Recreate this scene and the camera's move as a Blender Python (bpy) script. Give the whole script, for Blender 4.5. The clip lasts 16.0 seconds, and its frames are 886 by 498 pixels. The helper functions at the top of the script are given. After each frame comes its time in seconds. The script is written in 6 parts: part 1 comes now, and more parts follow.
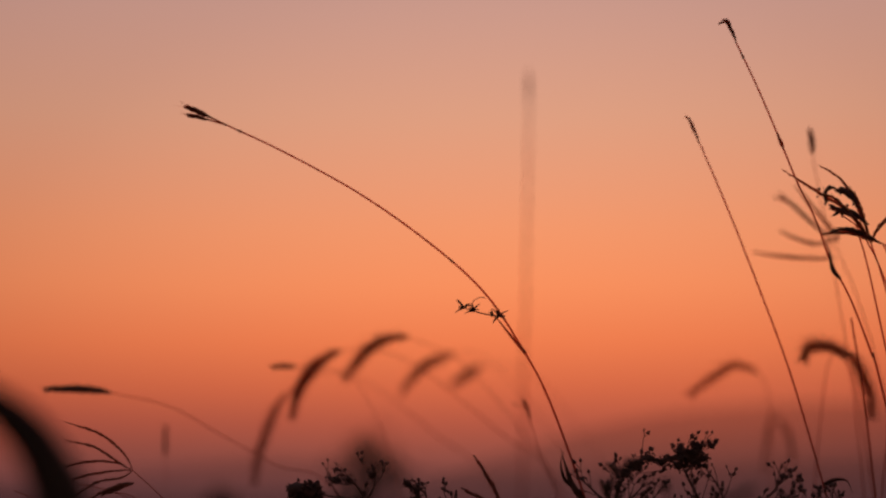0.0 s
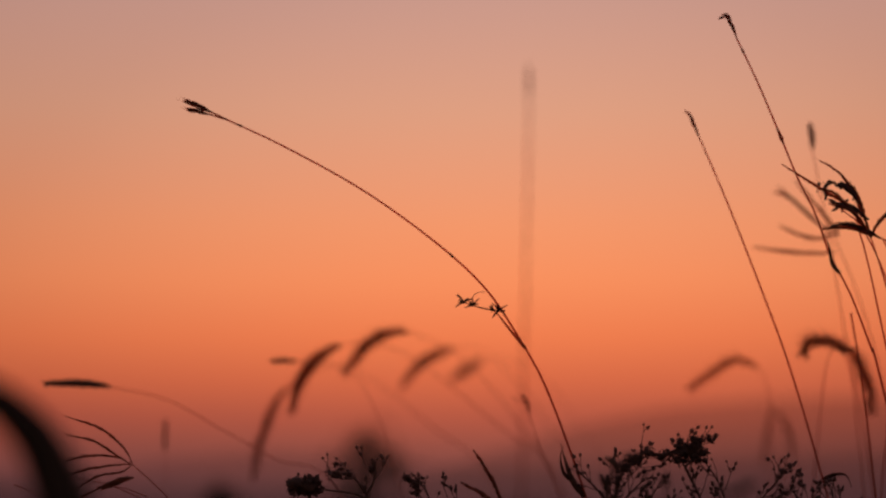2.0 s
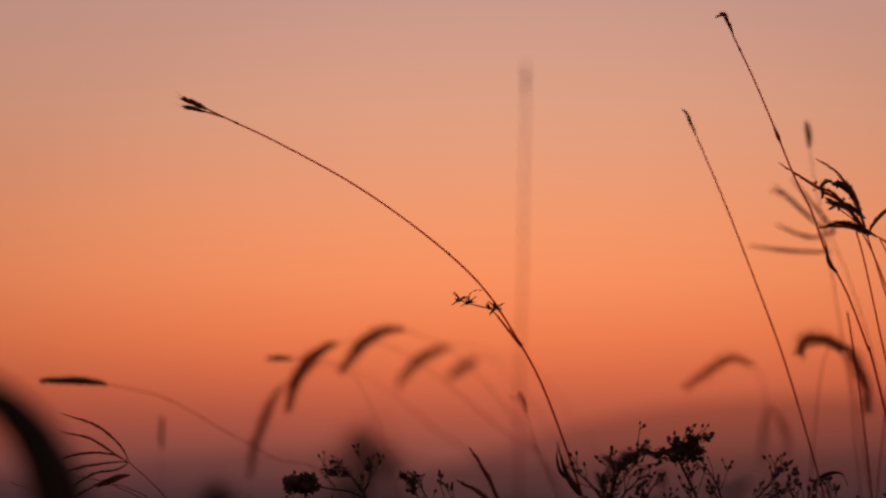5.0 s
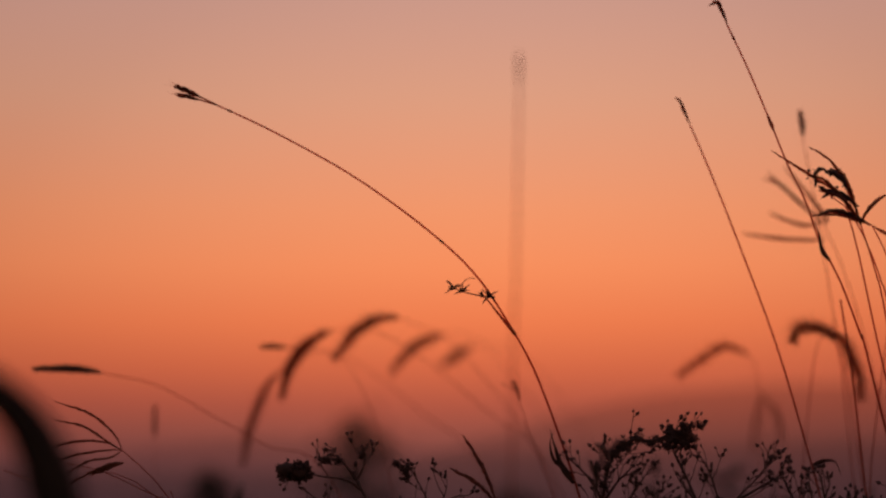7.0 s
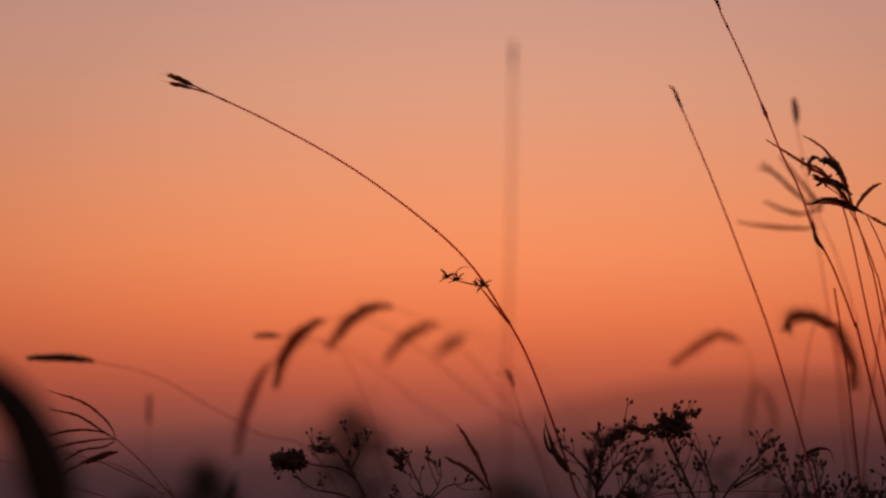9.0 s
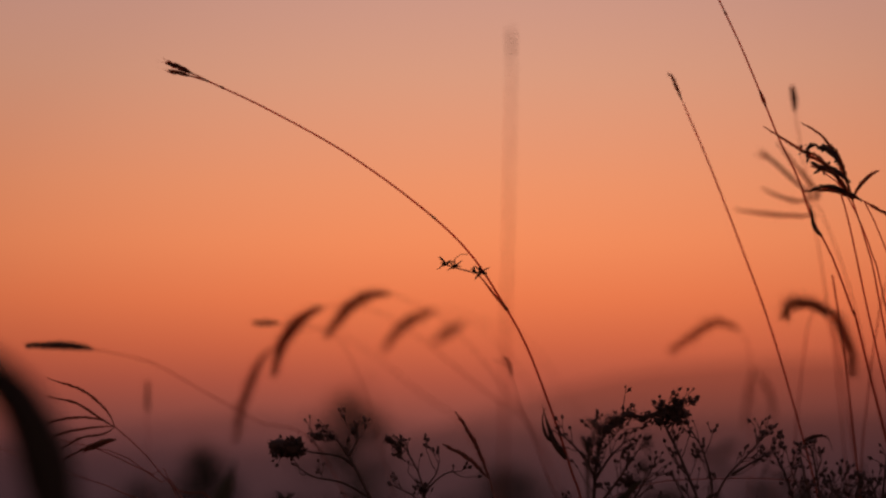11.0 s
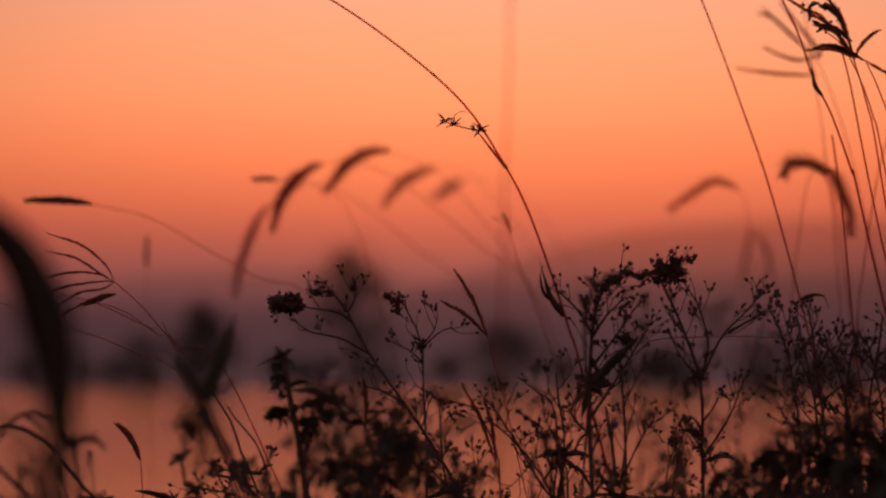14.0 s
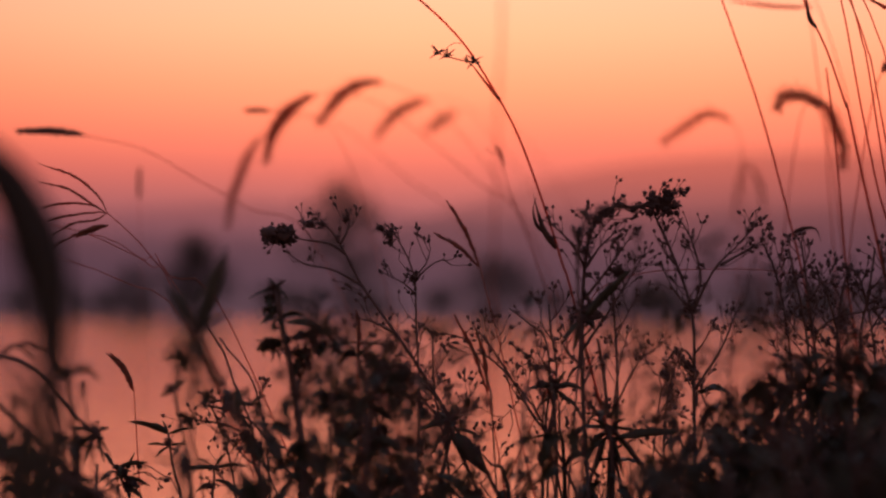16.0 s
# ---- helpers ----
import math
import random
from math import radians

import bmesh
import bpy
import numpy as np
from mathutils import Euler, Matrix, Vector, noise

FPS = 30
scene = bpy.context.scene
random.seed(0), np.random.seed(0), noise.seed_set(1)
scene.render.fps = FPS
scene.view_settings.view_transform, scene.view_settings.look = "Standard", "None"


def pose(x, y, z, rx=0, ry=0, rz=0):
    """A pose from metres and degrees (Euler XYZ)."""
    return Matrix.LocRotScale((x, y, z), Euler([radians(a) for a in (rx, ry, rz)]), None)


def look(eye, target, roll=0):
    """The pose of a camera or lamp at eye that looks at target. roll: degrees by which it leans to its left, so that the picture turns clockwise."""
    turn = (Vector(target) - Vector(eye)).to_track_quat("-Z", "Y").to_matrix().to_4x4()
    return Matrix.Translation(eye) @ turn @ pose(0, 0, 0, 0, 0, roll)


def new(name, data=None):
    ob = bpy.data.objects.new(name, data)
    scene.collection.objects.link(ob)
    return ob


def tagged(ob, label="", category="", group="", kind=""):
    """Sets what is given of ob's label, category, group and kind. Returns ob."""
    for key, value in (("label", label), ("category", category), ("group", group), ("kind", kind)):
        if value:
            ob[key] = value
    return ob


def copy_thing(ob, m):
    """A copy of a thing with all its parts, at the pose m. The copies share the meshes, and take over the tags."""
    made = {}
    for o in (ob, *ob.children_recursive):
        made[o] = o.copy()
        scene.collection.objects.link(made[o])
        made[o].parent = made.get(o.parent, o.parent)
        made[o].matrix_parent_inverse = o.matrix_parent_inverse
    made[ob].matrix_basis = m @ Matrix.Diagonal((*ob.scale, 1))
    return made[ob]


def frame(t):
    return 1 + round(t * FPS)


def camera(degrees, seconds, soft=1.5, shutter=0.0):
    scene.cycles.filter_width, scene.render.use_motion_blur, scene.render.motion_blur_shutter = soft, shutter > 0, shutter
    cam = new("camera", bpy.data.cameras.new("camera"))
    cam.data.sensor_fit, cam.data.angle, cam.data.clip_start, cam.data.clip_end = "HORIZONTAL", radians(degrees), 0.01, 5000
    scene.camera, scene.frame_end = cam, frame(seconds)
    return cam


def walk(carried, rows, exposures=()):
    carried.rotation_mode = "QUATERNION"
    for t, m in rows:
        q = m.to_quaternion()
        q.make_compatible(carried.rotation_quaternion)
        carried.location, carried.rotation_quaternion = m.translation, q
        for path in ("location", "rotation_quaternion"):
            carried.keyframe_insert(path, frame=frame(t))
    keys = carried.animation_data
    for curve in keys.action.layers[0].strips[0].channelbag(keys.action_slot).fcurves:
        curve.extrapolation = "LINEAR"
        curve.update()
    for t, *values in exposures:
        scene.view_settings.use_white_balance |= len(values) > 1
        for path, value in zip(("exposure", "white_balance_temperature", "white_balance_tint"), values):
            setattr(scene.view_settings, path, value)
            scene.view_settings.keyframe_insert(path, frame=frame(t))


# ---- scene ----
# ---- camera: a tripod head on a lake bank, tilting down ----
EYE = Vector((0.0, 0.0, 1.35))
cam = camera(25.0, 16.0, soft=2.5)
cam.data.dof.use_dof = True
cam.data.dof.focus_distance = 1.6
cam.data.dof.aperture_fstop = 3.6
cam.data.dof.aperture_blades = 7

# seconds, yaw, pitch, lean
TURNS = (
    (0, 0.761, 8.56, -0.15),
    (0.5, 0.739, 8.557, -0.16),
    (1, 0.718, 8.505, -0.184),
    (1.5, 0.77, 8.399, -0.18),
    (2, 0.758, 8.404, -0.105),
    (2.5, 0.763, 8.451, -0.06),
    (3, 0.813, 8.458, -0.025),
    (3.5, 0.81, 8.438, -0.056),
    (4, 0.78, 8.39, -0.041),
    (6.5, 0.497, 8.176, -0.039),
    (7, 0.472, 8.003, -0.04),
    (7.5, 0.433, 7.827, -0.048),
    (8, 0.429, 7.758, -0.059),
    (8.5, 0.348, 7.709, -0.093),
    (11, 0.248, 7.32, -0.145),
    (11.5, 0.277, 6.727, -0.161),
    (12, 0.264, 6.162, -0.095),
    (12.5, 0.287, 5.129, 0.001),
    (13, 0.264, 4.361, 0.11),
    (13.5, 0.18, 3.776, 0.167),
    (14, 0.214, 3.229, 0.204),
    (14.5, 0.189, 2.658, 0.23),
    (15, 0.152, 2.226, 0.252),
    (15.5, 0.096, 1.712, 0.32),
    (16, 0, 1.28, 0.342),
)


def aim(yaw, pitch):
    a, b = radians(yaw), radians(pitch)
    return EYE + Vector((-math.sin(a) * math.cos(b), math.cos(a) * math.cos(b), math.sin(b)))


walk(cam, [(t, look(EYE, aim(yaw, pitch), lean)) for t, yaw, pitch, lean in TURNS],
     exposures=[
         (0, 0, 6500, 10),
         (11, -0.08, 6500, 11.5),
         (12.5, -0.13, 6500, 13),
         (13, 0, 6500, 12),
         (13.5, 0.13, 6450, 11),
         (14, 0.35, 6400, 12),
         (15, 0.68, 6100, 16),
         (15.5, 0.84, 5850, 19),
         (16, 1.02, 5500, 16),
     ])

# ---- world: afterglow over a hazy horizon, dim blue behind ----
world = bpy.data.worlds.new("dusk_sky")
world.use_nodes = True
scene.world = world
wt = world.node_tree
wt.nodes.clear()
w_out = wt.nodes.new("ShaderNodeOutputWorld")
w_bg = wt.nodes.new("ShaderNodeBackground")
w_co = wt.nodes.new("ShaderNodeTexCoord")
w_sep = wt.nodes.new("ShaderNodeSeparateXYZ")
w_map = wt.nodes.new("ShaderNodeMapRange")
w_ramp = wt.nodes.new("ShaderNodeValToRGB")
w_dot = wt.nodes.new("ShaderNodeVectorMath")
w_dot.operation = "DOT_PRODUCT"
w_dot.inputs[1].default_value = Vector((0.02, 1.0, 0.0)).normalized()
w_glow = wt.nodes.new("ShaderNodeValToRGB")
w_mul = wt.nodes.new("ShaderNodeMix")
w_mul.data_type, w_mul.blend_type = "RGBA", "MULTIPLY"
w_mul.inputs[0].default_value = 1.0
w_map.inputs["From Min"].default_value = 0.0
w_map.inputs["From Max"].default_value = 0.5
SKY = (
    (0.0031, 0.1022, 0.0467, 0.0529),
    (0.0364, 0.1270, 0.0500, 0.0535),
    (0.0642, 0.1790, 0.0595, 0.0558),
    (0.0922, 0.2831, 0.0750, 0.0561),
    (0.1258, 0.4621, 0.0980, 0.0561),
    (0.1594, 0.6654, 0.1400, 0.0612),
    (0.2043, 0.8714, 0.2080, 0.0782),
    (0.2604, 0.9734, 0.2900, 0.1170),
    (0.3164, 0.9647, 0.3360, 0.1559),
    (0.4273, 0.8550, 0.4020, 0.2502),
    (0.5360, 0.7682, 0.4125, 0.3185),
    (0.7500, 0.4200, 0.3000, 0.3000),
    (1.0000, 0.2500, 0.2200, 0.2600),
)
while len(w_ramp.color_ramp.elements) < len(SKY):
    w_ramp.color_ramp.elements.new(0.5)
for el, (p, r, g, b) in zip(w_ramp.color_ramp.elements, SKY):
    el.position = p
for el, (p, r, g, b) in zip(w_ramp.color_ramp.elements, SKY):
    el.color = (r, g, b, 1)
# brightness round the compass: strongest towards the set sun
# the fall-off past 0.95 also puts the view's vignetting into the sky
GLOW = ((0.0, 0.26, 0.26, 0.31), (0.5, 0.27, 0.27, 0.32), (0.86, 0.45, 0.45, 0.50), (0.955, 0.72, 0.72, 0.75), (0.985, 0.92, 0.92, 0.93), (1.0, 1.04, 1.03, 1.0))
while len(w_glow.color_ramp.elements) < len(GLOW):
    w_glow.color_ramp.elements.new(0.5)
for el, (p, r, g, b) in zip(w_glow.color_ramp.elements, GLOW):
    el.position = p
for el, (p, r, g, b) in zip(w_glow.color_ramp.elements, GLOW):
    el.color = (r, g, b, 1)
wt.links.new(w_co.outputs["Generated"], w_sep.inputs[0])
wt.links.new(w_co.outputs["Generated"], w_dot.inputs[0])
wt.links.new(w_sep.outputs["Z"], w_map.inputs["Value"])
wt.links.new(w_map.outputs[0], w_ramp.inputs[0])
wt.links.new(w_dot.outputs["Value"], w_glow.inputs[0])
wt.links.new(w_ramp.outputs[0], w_mul.inputs[6])
wt.links.new(w_glow.outputs[0], w_mul.inputs[7])
wt.links.new(w_mul.outputs[2], w_bg.inputs["Color"])
wt.links.new(w_bg.outputs[0], w_out.inputs[0])


# ---- materials ----
def plant_mat(name, dark, light, scale, rough=0.7, thin=0.0, bump=0.15, sheer=None):
    """Dry or green plant tissue: blotches, fine streaks, some light through it."""
    m = bpy.data.materials.new(name)
    m.use_nodes = True
    nt = m.node_tree
    bs = nt.nodes["Principled BSDF"]
    co = nt.nodes.new("ShaderNodeTexCoord")
    n1 = nt.nodes.new("ShaderNodeTexNoise")
    n1.inputs["Scale"].default_value = scale
    n1.inputs["Detail"].default_value = 4
    n2 = nt.nodes.new("ShaderNodeTexNoise")
    n2.inputs["Scale"].default_value = scale * 9
    n2.inputs["Detail"].default_value = 2
    add = nt.nodes.new("ShaderNodeMath")
    add.operation = "MULTIPLY_ADD"
    add.inputs[1].default_value = 0.35
    info = nt.nodes.new("ShaderNodeObjectInfo")
    add2 = nt.nodes.new("ShaderNodeMath")
    add2.operation = "MULTIPLY_ADD"
    add2.inputs[1].default_value = 0.25
    ramp = nt.nodes.new("ShaderNodeValToRGB")
    ramp.color_ramp.elements[0].position, ramp.color_ramp.elements[0].color = 0.4, (*dark, 1)
    ramp.color_ramp.elements[1].position, ramp.color_ramp.elements[1].color = 1.0, (*light, 1)
    bp = nt.nodes.new("ShaderNodeBump")
    bp.inputs["Strength"].default_value = bump
    bp.inputs["Distance"].default_value = 0.001
    nt.links.new(co.outputs["Object"], n1.inputs["Vector"])
    nt.links.new(co.outputs["Object"], n2.inputs["Vector"])
    nt.links.new(n2.outputs["Fac"], add.inputs[0])
    nt.links.new(n1.outputs["Fac"], add.inputs[2])
    nt.links.new(info.outputs["Random"], add2.inputs[0])
    nt.links.new(add.outputs[0], add2.inputs[2])
    nt.links.new(add2.outputs[0], ramp.inputs[0])
    nt.links.new(ramp.outputs[0], bs.inputs["Base Color"])
    nt.links.new(n2.outputs["Fac"], bp.inputs["Height"])
    nt.links.new(bp.outputs[0], bs.inputs["Normal"])
    bs.inputs["Roughness"].default_value = rough
    if thin:
        tr = nt.nodes.new("ShaderNodeBsdfTranslucent")
        mix = nt.nodes.new("ShaderNodeMixShader")
        mix.inputs[0].default_value = thin
        nt.links.new(ramp.outputs[0], tr.inputs["Color"])
        nt.links.new(bs.outputs[0], mix.inputs[1])
        nt.links.new(tr.outputs[0], mix.inputs[2])
        nt.links.new(mix.outputs[0], nt.nodes["Material Output"].inputs[0])
    if sheer:
        # thin dry tissue: reddish light passes straight through
        tr = nt.nodes.new("ShaderNodeBsdfTransparent")
        tr.inputs["Color"].default_value = (*sheer[1:], 1)
        mix = nt.nodes.new("ShaderNodeMixShader")
        mix.inputs[0].default_value = sheer[0]
        nt.links.new(bs.outputs[0], mix.inputs[1])
        nt.links.new(tr.outputs[0], mix.inputs[2])
        nt.links.new(mix.outputs[0], nt.nodes["Material Output"].inputs[0])
    return m


STRAW = plant_mat("straw", (0.30, 0.11, 0.05), (0.50, 0.22, 0.11), 60, 0.7, 0.0, 0.1, (0.52, 0.85, 0.27, 0.18))
SHEATH = plant_mat("dry_sheath", (0.16, 0.07, 0.035), (0.34, 0.17, 0.09), 80, 0.8, 0.0, 0.1, (0.38, 0.9, 0.42, 0.28))
HUSK = plant_mat("husk", (0.16, 0.07, 0.035), (0.32, 0.16, 0.08), 150, 0.8, 0.0, 0.1, (0.42, 0.92, 0.42, 0.28))
BRISTLE = plant_mat("bristle", (0.32, 0.15, 0.08), (0.55, 0.30, 0.17), 90, 0.7, 0.0, 0.1, (0.45, 0.9, 0.5, 0.33))
SEEDHEAD = plant_mat("seed_head", (0.16, 0.07, 0.035), (0.32, 0.16, 0.08), 150, 0.8, 0.0, 0.1, (0.58, 0.94, 0.5, 0.36))
PALEHEAD = plant_mat("pale_seed_head", (0.22, 0.10, 0.05), (0.42, 0.22, 0.12), 150, 0.8, 0.0, 0.1, (0.58, 0.95, 0.68, 0.52))
WOODY = plant_mat("woody_stem", (0.05, 0.03, 0.02), (0.13, 0.08, 0.05), 70, 0.75)
BUD = plant_mat("dry_bud", (0.045, 0.03, 0.022), (0.12, 0.075, 0.05), 200, 0.8)
LEAF = plant_mat("weed_leaf", (0.03, 0.035, 0.015), (0.09, 0.09, 0.04), 45, 0.55, 0.12, 0.3)
DRYLEAF = plant_mat("dry_leaf", (0.05, 0.03, 0.018), (0.14, 0.085, 0.045), 55, 0.75, 0.15, 0.4)
BLADE = plant_mat("grass_blade", (0.026, 0.026, 0.015), (0.08, 0.07, 0.042), 30, 0.55, 0.15)
BARK = plant_mat("bark", (0.04, 0.03, 0.02), (0.12, 0.09, 0.07), 3, 0.9, 0.0, 0.6)
SOIL = plant_mat("bank_soil", (0.05, 0.035, 0.022), (0.16, 0.12, 0.08), 1.3, 0.95, 0.0, 0.6)


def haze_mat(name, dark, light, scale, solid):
    """Far things with dusk haze put into the material: part of the sky behind shows through."""
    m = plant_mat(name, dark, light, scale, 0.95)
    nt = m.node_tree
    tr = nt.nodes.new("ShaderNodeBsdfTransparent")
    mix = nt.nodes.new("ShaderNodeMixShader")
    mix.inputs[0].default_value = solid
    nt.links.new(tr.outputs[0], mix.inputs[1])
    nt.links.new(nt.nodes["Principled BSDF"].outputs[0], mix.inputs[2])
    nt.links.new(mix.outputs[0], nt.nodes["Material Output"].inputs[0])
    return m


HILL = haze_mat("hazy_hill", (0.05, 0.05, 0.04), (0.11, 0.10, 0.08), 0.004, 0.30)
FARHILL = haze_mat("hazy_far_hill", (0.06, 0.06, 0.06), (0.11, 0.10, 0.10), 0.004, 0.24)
FARLEAF = haze_mat("hazy_far_foliage", (0.035, 0.04, 0.02), (0.10, 0.10, 0.05), 0.6, 0.35)
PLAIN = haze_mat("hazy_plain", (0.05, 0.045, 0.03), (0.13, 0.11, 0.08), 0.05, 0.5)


def water_mat():
    m = bpy.data.materials.new("lake_water")
    m.use_nodes = True
    nt = m.node_tree
    bs = nt.nodes["Principled BSDF"]
    bs.inputs["Base Color"].default_value = (0.02, 0.024, 0.026, 1)
    bs.inputs["Roughness"].default_value = 0.12
    bs.inputs["IOR"].default_value = 1.333
    co = nt.nodes.new("ShaderNodeTexCoord")
    mp = nt.nodes.new("ShaderNodeMapping")
    mp.inputs["Scale"].default_value = (0.5, 1.3, 1.0)
    n1 = nt.nodes.new("ShaderNodeTexNoise")
    n1.inputs["Scale"].default_value = 0.9
    n1.inputs["Detail"].default_value = 5
    n2 = nt.nodes.new("ShaderNodeTexNoise")
    n2.inputs["Scale"].default_value = 0.06
    bp = nt.nodes.new("ShaderNodeBump")
    bp.inputs["Strength"].default_value = 0.34
    bp.inputs["Distance"].default_value = 0.16
    mul = nt.nodes.new("ShaderNodeMath")
    mul.operation = "MULTIPLY"
    nt.links.new(co.outputs["Object"], mp.inputs[0])
    nt.links.new(mp.outputs[0], n1.inputs["Vector"])
    nt.links.new(mp.outputs[0], n2.inputs["Vector"])
    nt.links.new(n1.outputs["Fac"], mul.inputs[0])
    nt.links.new(n2.outputs["Fac"], mul.inputs[1])
    nt.links.new(mul.outputs[0], bp.inputs["Height"])
    nt.links.new(bp.outputs[0], bs.inputs["Normal"])
    return m


WATER = water_mat()


# ---- building helpers ----
def mesh_of(name, bm, material, smooth=True):
    me = bpy.data.meshes.new(name)
    bm.to_mesh(me)
    bm.free()
    me.materials.append(material)
    if smooth:
        for p in me.polygons:
            p.use_smooth = True
    return me


def part(name, bm, material, parent, label=""):
    data = bm if isinstance(bm, bpy.types.Mesh) else mesh_of(name, bm, material)
    ob = new(name, data)
    ob.parent = parent
    if label:
        tagged(ob, label)
    return ob


def spline(points, n):
    """n + 1 places along a smooth line through the points."""
    p = [Vector(q) for q in points]
    if len(p) == 2:
        return [p[0].lerp(p[1], i / n) for i in range(n + 1)]
    ends = [p[0] * 2 - p[1]] + p + [p[-1] * 2 - p[-2]]
    lens = [(p[i + 1] - p[i]).length for i in range(len(p) - 1)]
    total, out = sum(lens), []
    for i in range(n + 1):
        s, k = i / n * total, 0
        while k < len(lens) - 1 and s > lens[k]:
            s -= lens[k]
            k += 1
        t = min(1, s / max(lens[k], 1e-9))
        a, b, c, d = ends[k:k + 4]
        out.append(0.5 * ((2 * b) + (c - a) * t + (2 * a - 5 * b + 4 * c - d) * t * t + (3 * b - a - 3 * c + d) * t ** 3))
    return out


def tube(bm, line, radius, sides=6, flat=1.0):
    """A tube along the line; radius(t) for t from 0 to 1; flat below 1 squashes it."""
    rings, side = [], None
    for i, c in enumerate(line):
        d = (line[min(i + 1, len(line) - 1)] - line[max(i - 1, 0)])
        d = d.normalized() if d.length > 1e-9 else Vector((0, 0, 1))
        if side is None:
            side = d.cross(Vector((0.13, 1, 0.21))).normalized()
        side = (side - d * side.dot(d)).normalized()
        up = d.cross(side)
        r = radius(i / (len(line) - 1))
        rings.append([bm.verts.new(c + side * (math.cos(k / sides * math.tau) * r) + up * (math.sin(k / sides * math.tau) * r * flat)) for k in range(sides)])
    for a, b in zip(rings, rings[1:]):
        for k in range(sides):
            bm.faces.new((a[k], a[(k + 1) % sides], b[(k + 1) % sides], b[k]))
    bm.faces.new(rings[0][::-1])
    bm.faces.new(rings[-1])
    return bm


def grain(bm, at, along, length, width, sides=5):
    """One pointed seed or bud."""
    along = Vector(along).normalized()
    line = [Vector(at) + along * (length * t) for t in (0, 0.25, 0.6, 1)]
    shape = (0.35, 1.0, 0.8, 0.12)
    tube(bm, line, lambda t: width / 2 * shape[round(t * 3)], sides)


def hair(bm, a, b, w):
    """A stiff bristle: a slim three-sided spike."""
    d = (b - a).normalized()
    s = d.orthogonal().normalized() * w
    u = d.cross(s)
    v = [bm.verts.new(a + s), bm.verts.new(a - s * 0.5 + u * 0.8), bm.verts.new(a - s * 0.5 - u * 0.8), bm.verts.new(b)]
    for i in range(3):
        bm.faces.new((v[i], v[(i + 1) % 3], v[3]))


def root(name, at):
    ob = new(name)
    ob.empty_display_size = 0.02
    ob.location = at
    return ob


def rel(points, at):
    at = Vector(at)
    return [Vector(p) - at for p in points]


def bank(x, y):
    """Height of the ground."""
    n = noise.noise(Vector((x * 0.9, y * 0.9, 0.3))) * 0.04 + noise.noise(Vector((x * 0.15, y * 0.15, 4.3))) * 0.1
    if y < 60:
        s = min(1, max(0, (y - 2.5) / 4.0))
        s = s * s * (3 - 2 * s)
        return 0.72 * (1 - s) - 0.9 * s + n * (1 - 0.6 * s) if y > 0 else 0.72 + n + min(1.5, -y * 0.02)
    s = min(1, max(0, (y - 92) / 14))
    return -0.9 + s * 1.2 + n * s + max(0, y - 120) * 0.002


def foot(x, y):
    return Vector((x, y, bank(x, y) - 0.01))


def stem_from_ground(points, lean=0.05):
    """Adds the lower part of a stem, down to the ground, to points that run upwards."""
    p = [Vector(q) for q in points]
    d = p[0] - p[1]
    h = p[0].z - 0.72
    slope = max(-0.5, min(0.5, d.x / max(0.02, abs(d.z))))
    b = foot(p[0].x + slope * h * 0.5 + lean * 0.1, p[0].y)
    mid = (p[0] + b) / 2 + Vector((slope * h * 0.12, 0, 0))
    return [b, mid] + p


# ---- kinds of plants ----
def grass_stalk(points, r, n=40, name="grass_stalk", label="", category="grass"):
    """A rooted straw: tapered stem with swollen nodes. Returns thing, base and line."""
    pts = stem_from_ground(points)
    at = pts[0].copy()
    thing = tagged(root(name, at), label, category)
    line = spline(rel(pts, at), n)
    part("stem", tube(bmesh.new(), line, lambda t: r * (1.25 - 0.64 * t)), STRAW, thing)
    return thing, at, line


def node_on(thing, line, near_to, r, length=0.012):
    """A dark swollen joint with a bit of sheath on a stem."""
    i = min(range(1, len(line) - 1), key=lambda k: (line[k] - near_to).length)
    a, d = line[i], (line[i + 1] - line[i - 1]).normalized()
    ls = [a + d * (length * (k / 6 - 0.5)) for k in range(7)]
    shape = (0.8, 1.3, 1.9, 1.7, 1.4, 1.2, 0.9)
    part("node", tube(bmesh.new(), ls, lambda t: r * shape[round(t * 6)]), HUSK, thing)


def spike(thing, points, width, rng, name="spikelet", mat=None, awn=0.0, n=18):
    """A slim spike of overlapping husks with short awns."""
    line = spline(points, n)
    bm = bmesh.new()
    tube(bm, line, lambda t: width * 0.40 * (0.12 + 0.9 * math.sin(math.pi * (0.06 + 0.88 * t))), 6)
    for i in range(1, n):
        t = i / n
        d = (line[i + 1] - line[i - 1]).normalized()
        side = d.orthogonal().normalized()
        for k in range(2):
            q = Matrix.Rotation(rng.uniform(0, math.tau), 3, d) @ side
            w = width * (0.3 + 0.8 * math.sin(math.pi * (0.08 + t * 0.86)))
            grain(bm, line[i] + q * w * 0.2, d + q * 0.22, min(w * 1.7, 0.0055), w * 0.45, 4)
            if awn:
                hair(bm, line[i] + q * w * 0.3, line[i] + (d + q * 0.35) * awn * rng.uniform(0.6, 1.2), 0.00008)
    return part(name, bm, mat or HUSK, thing)


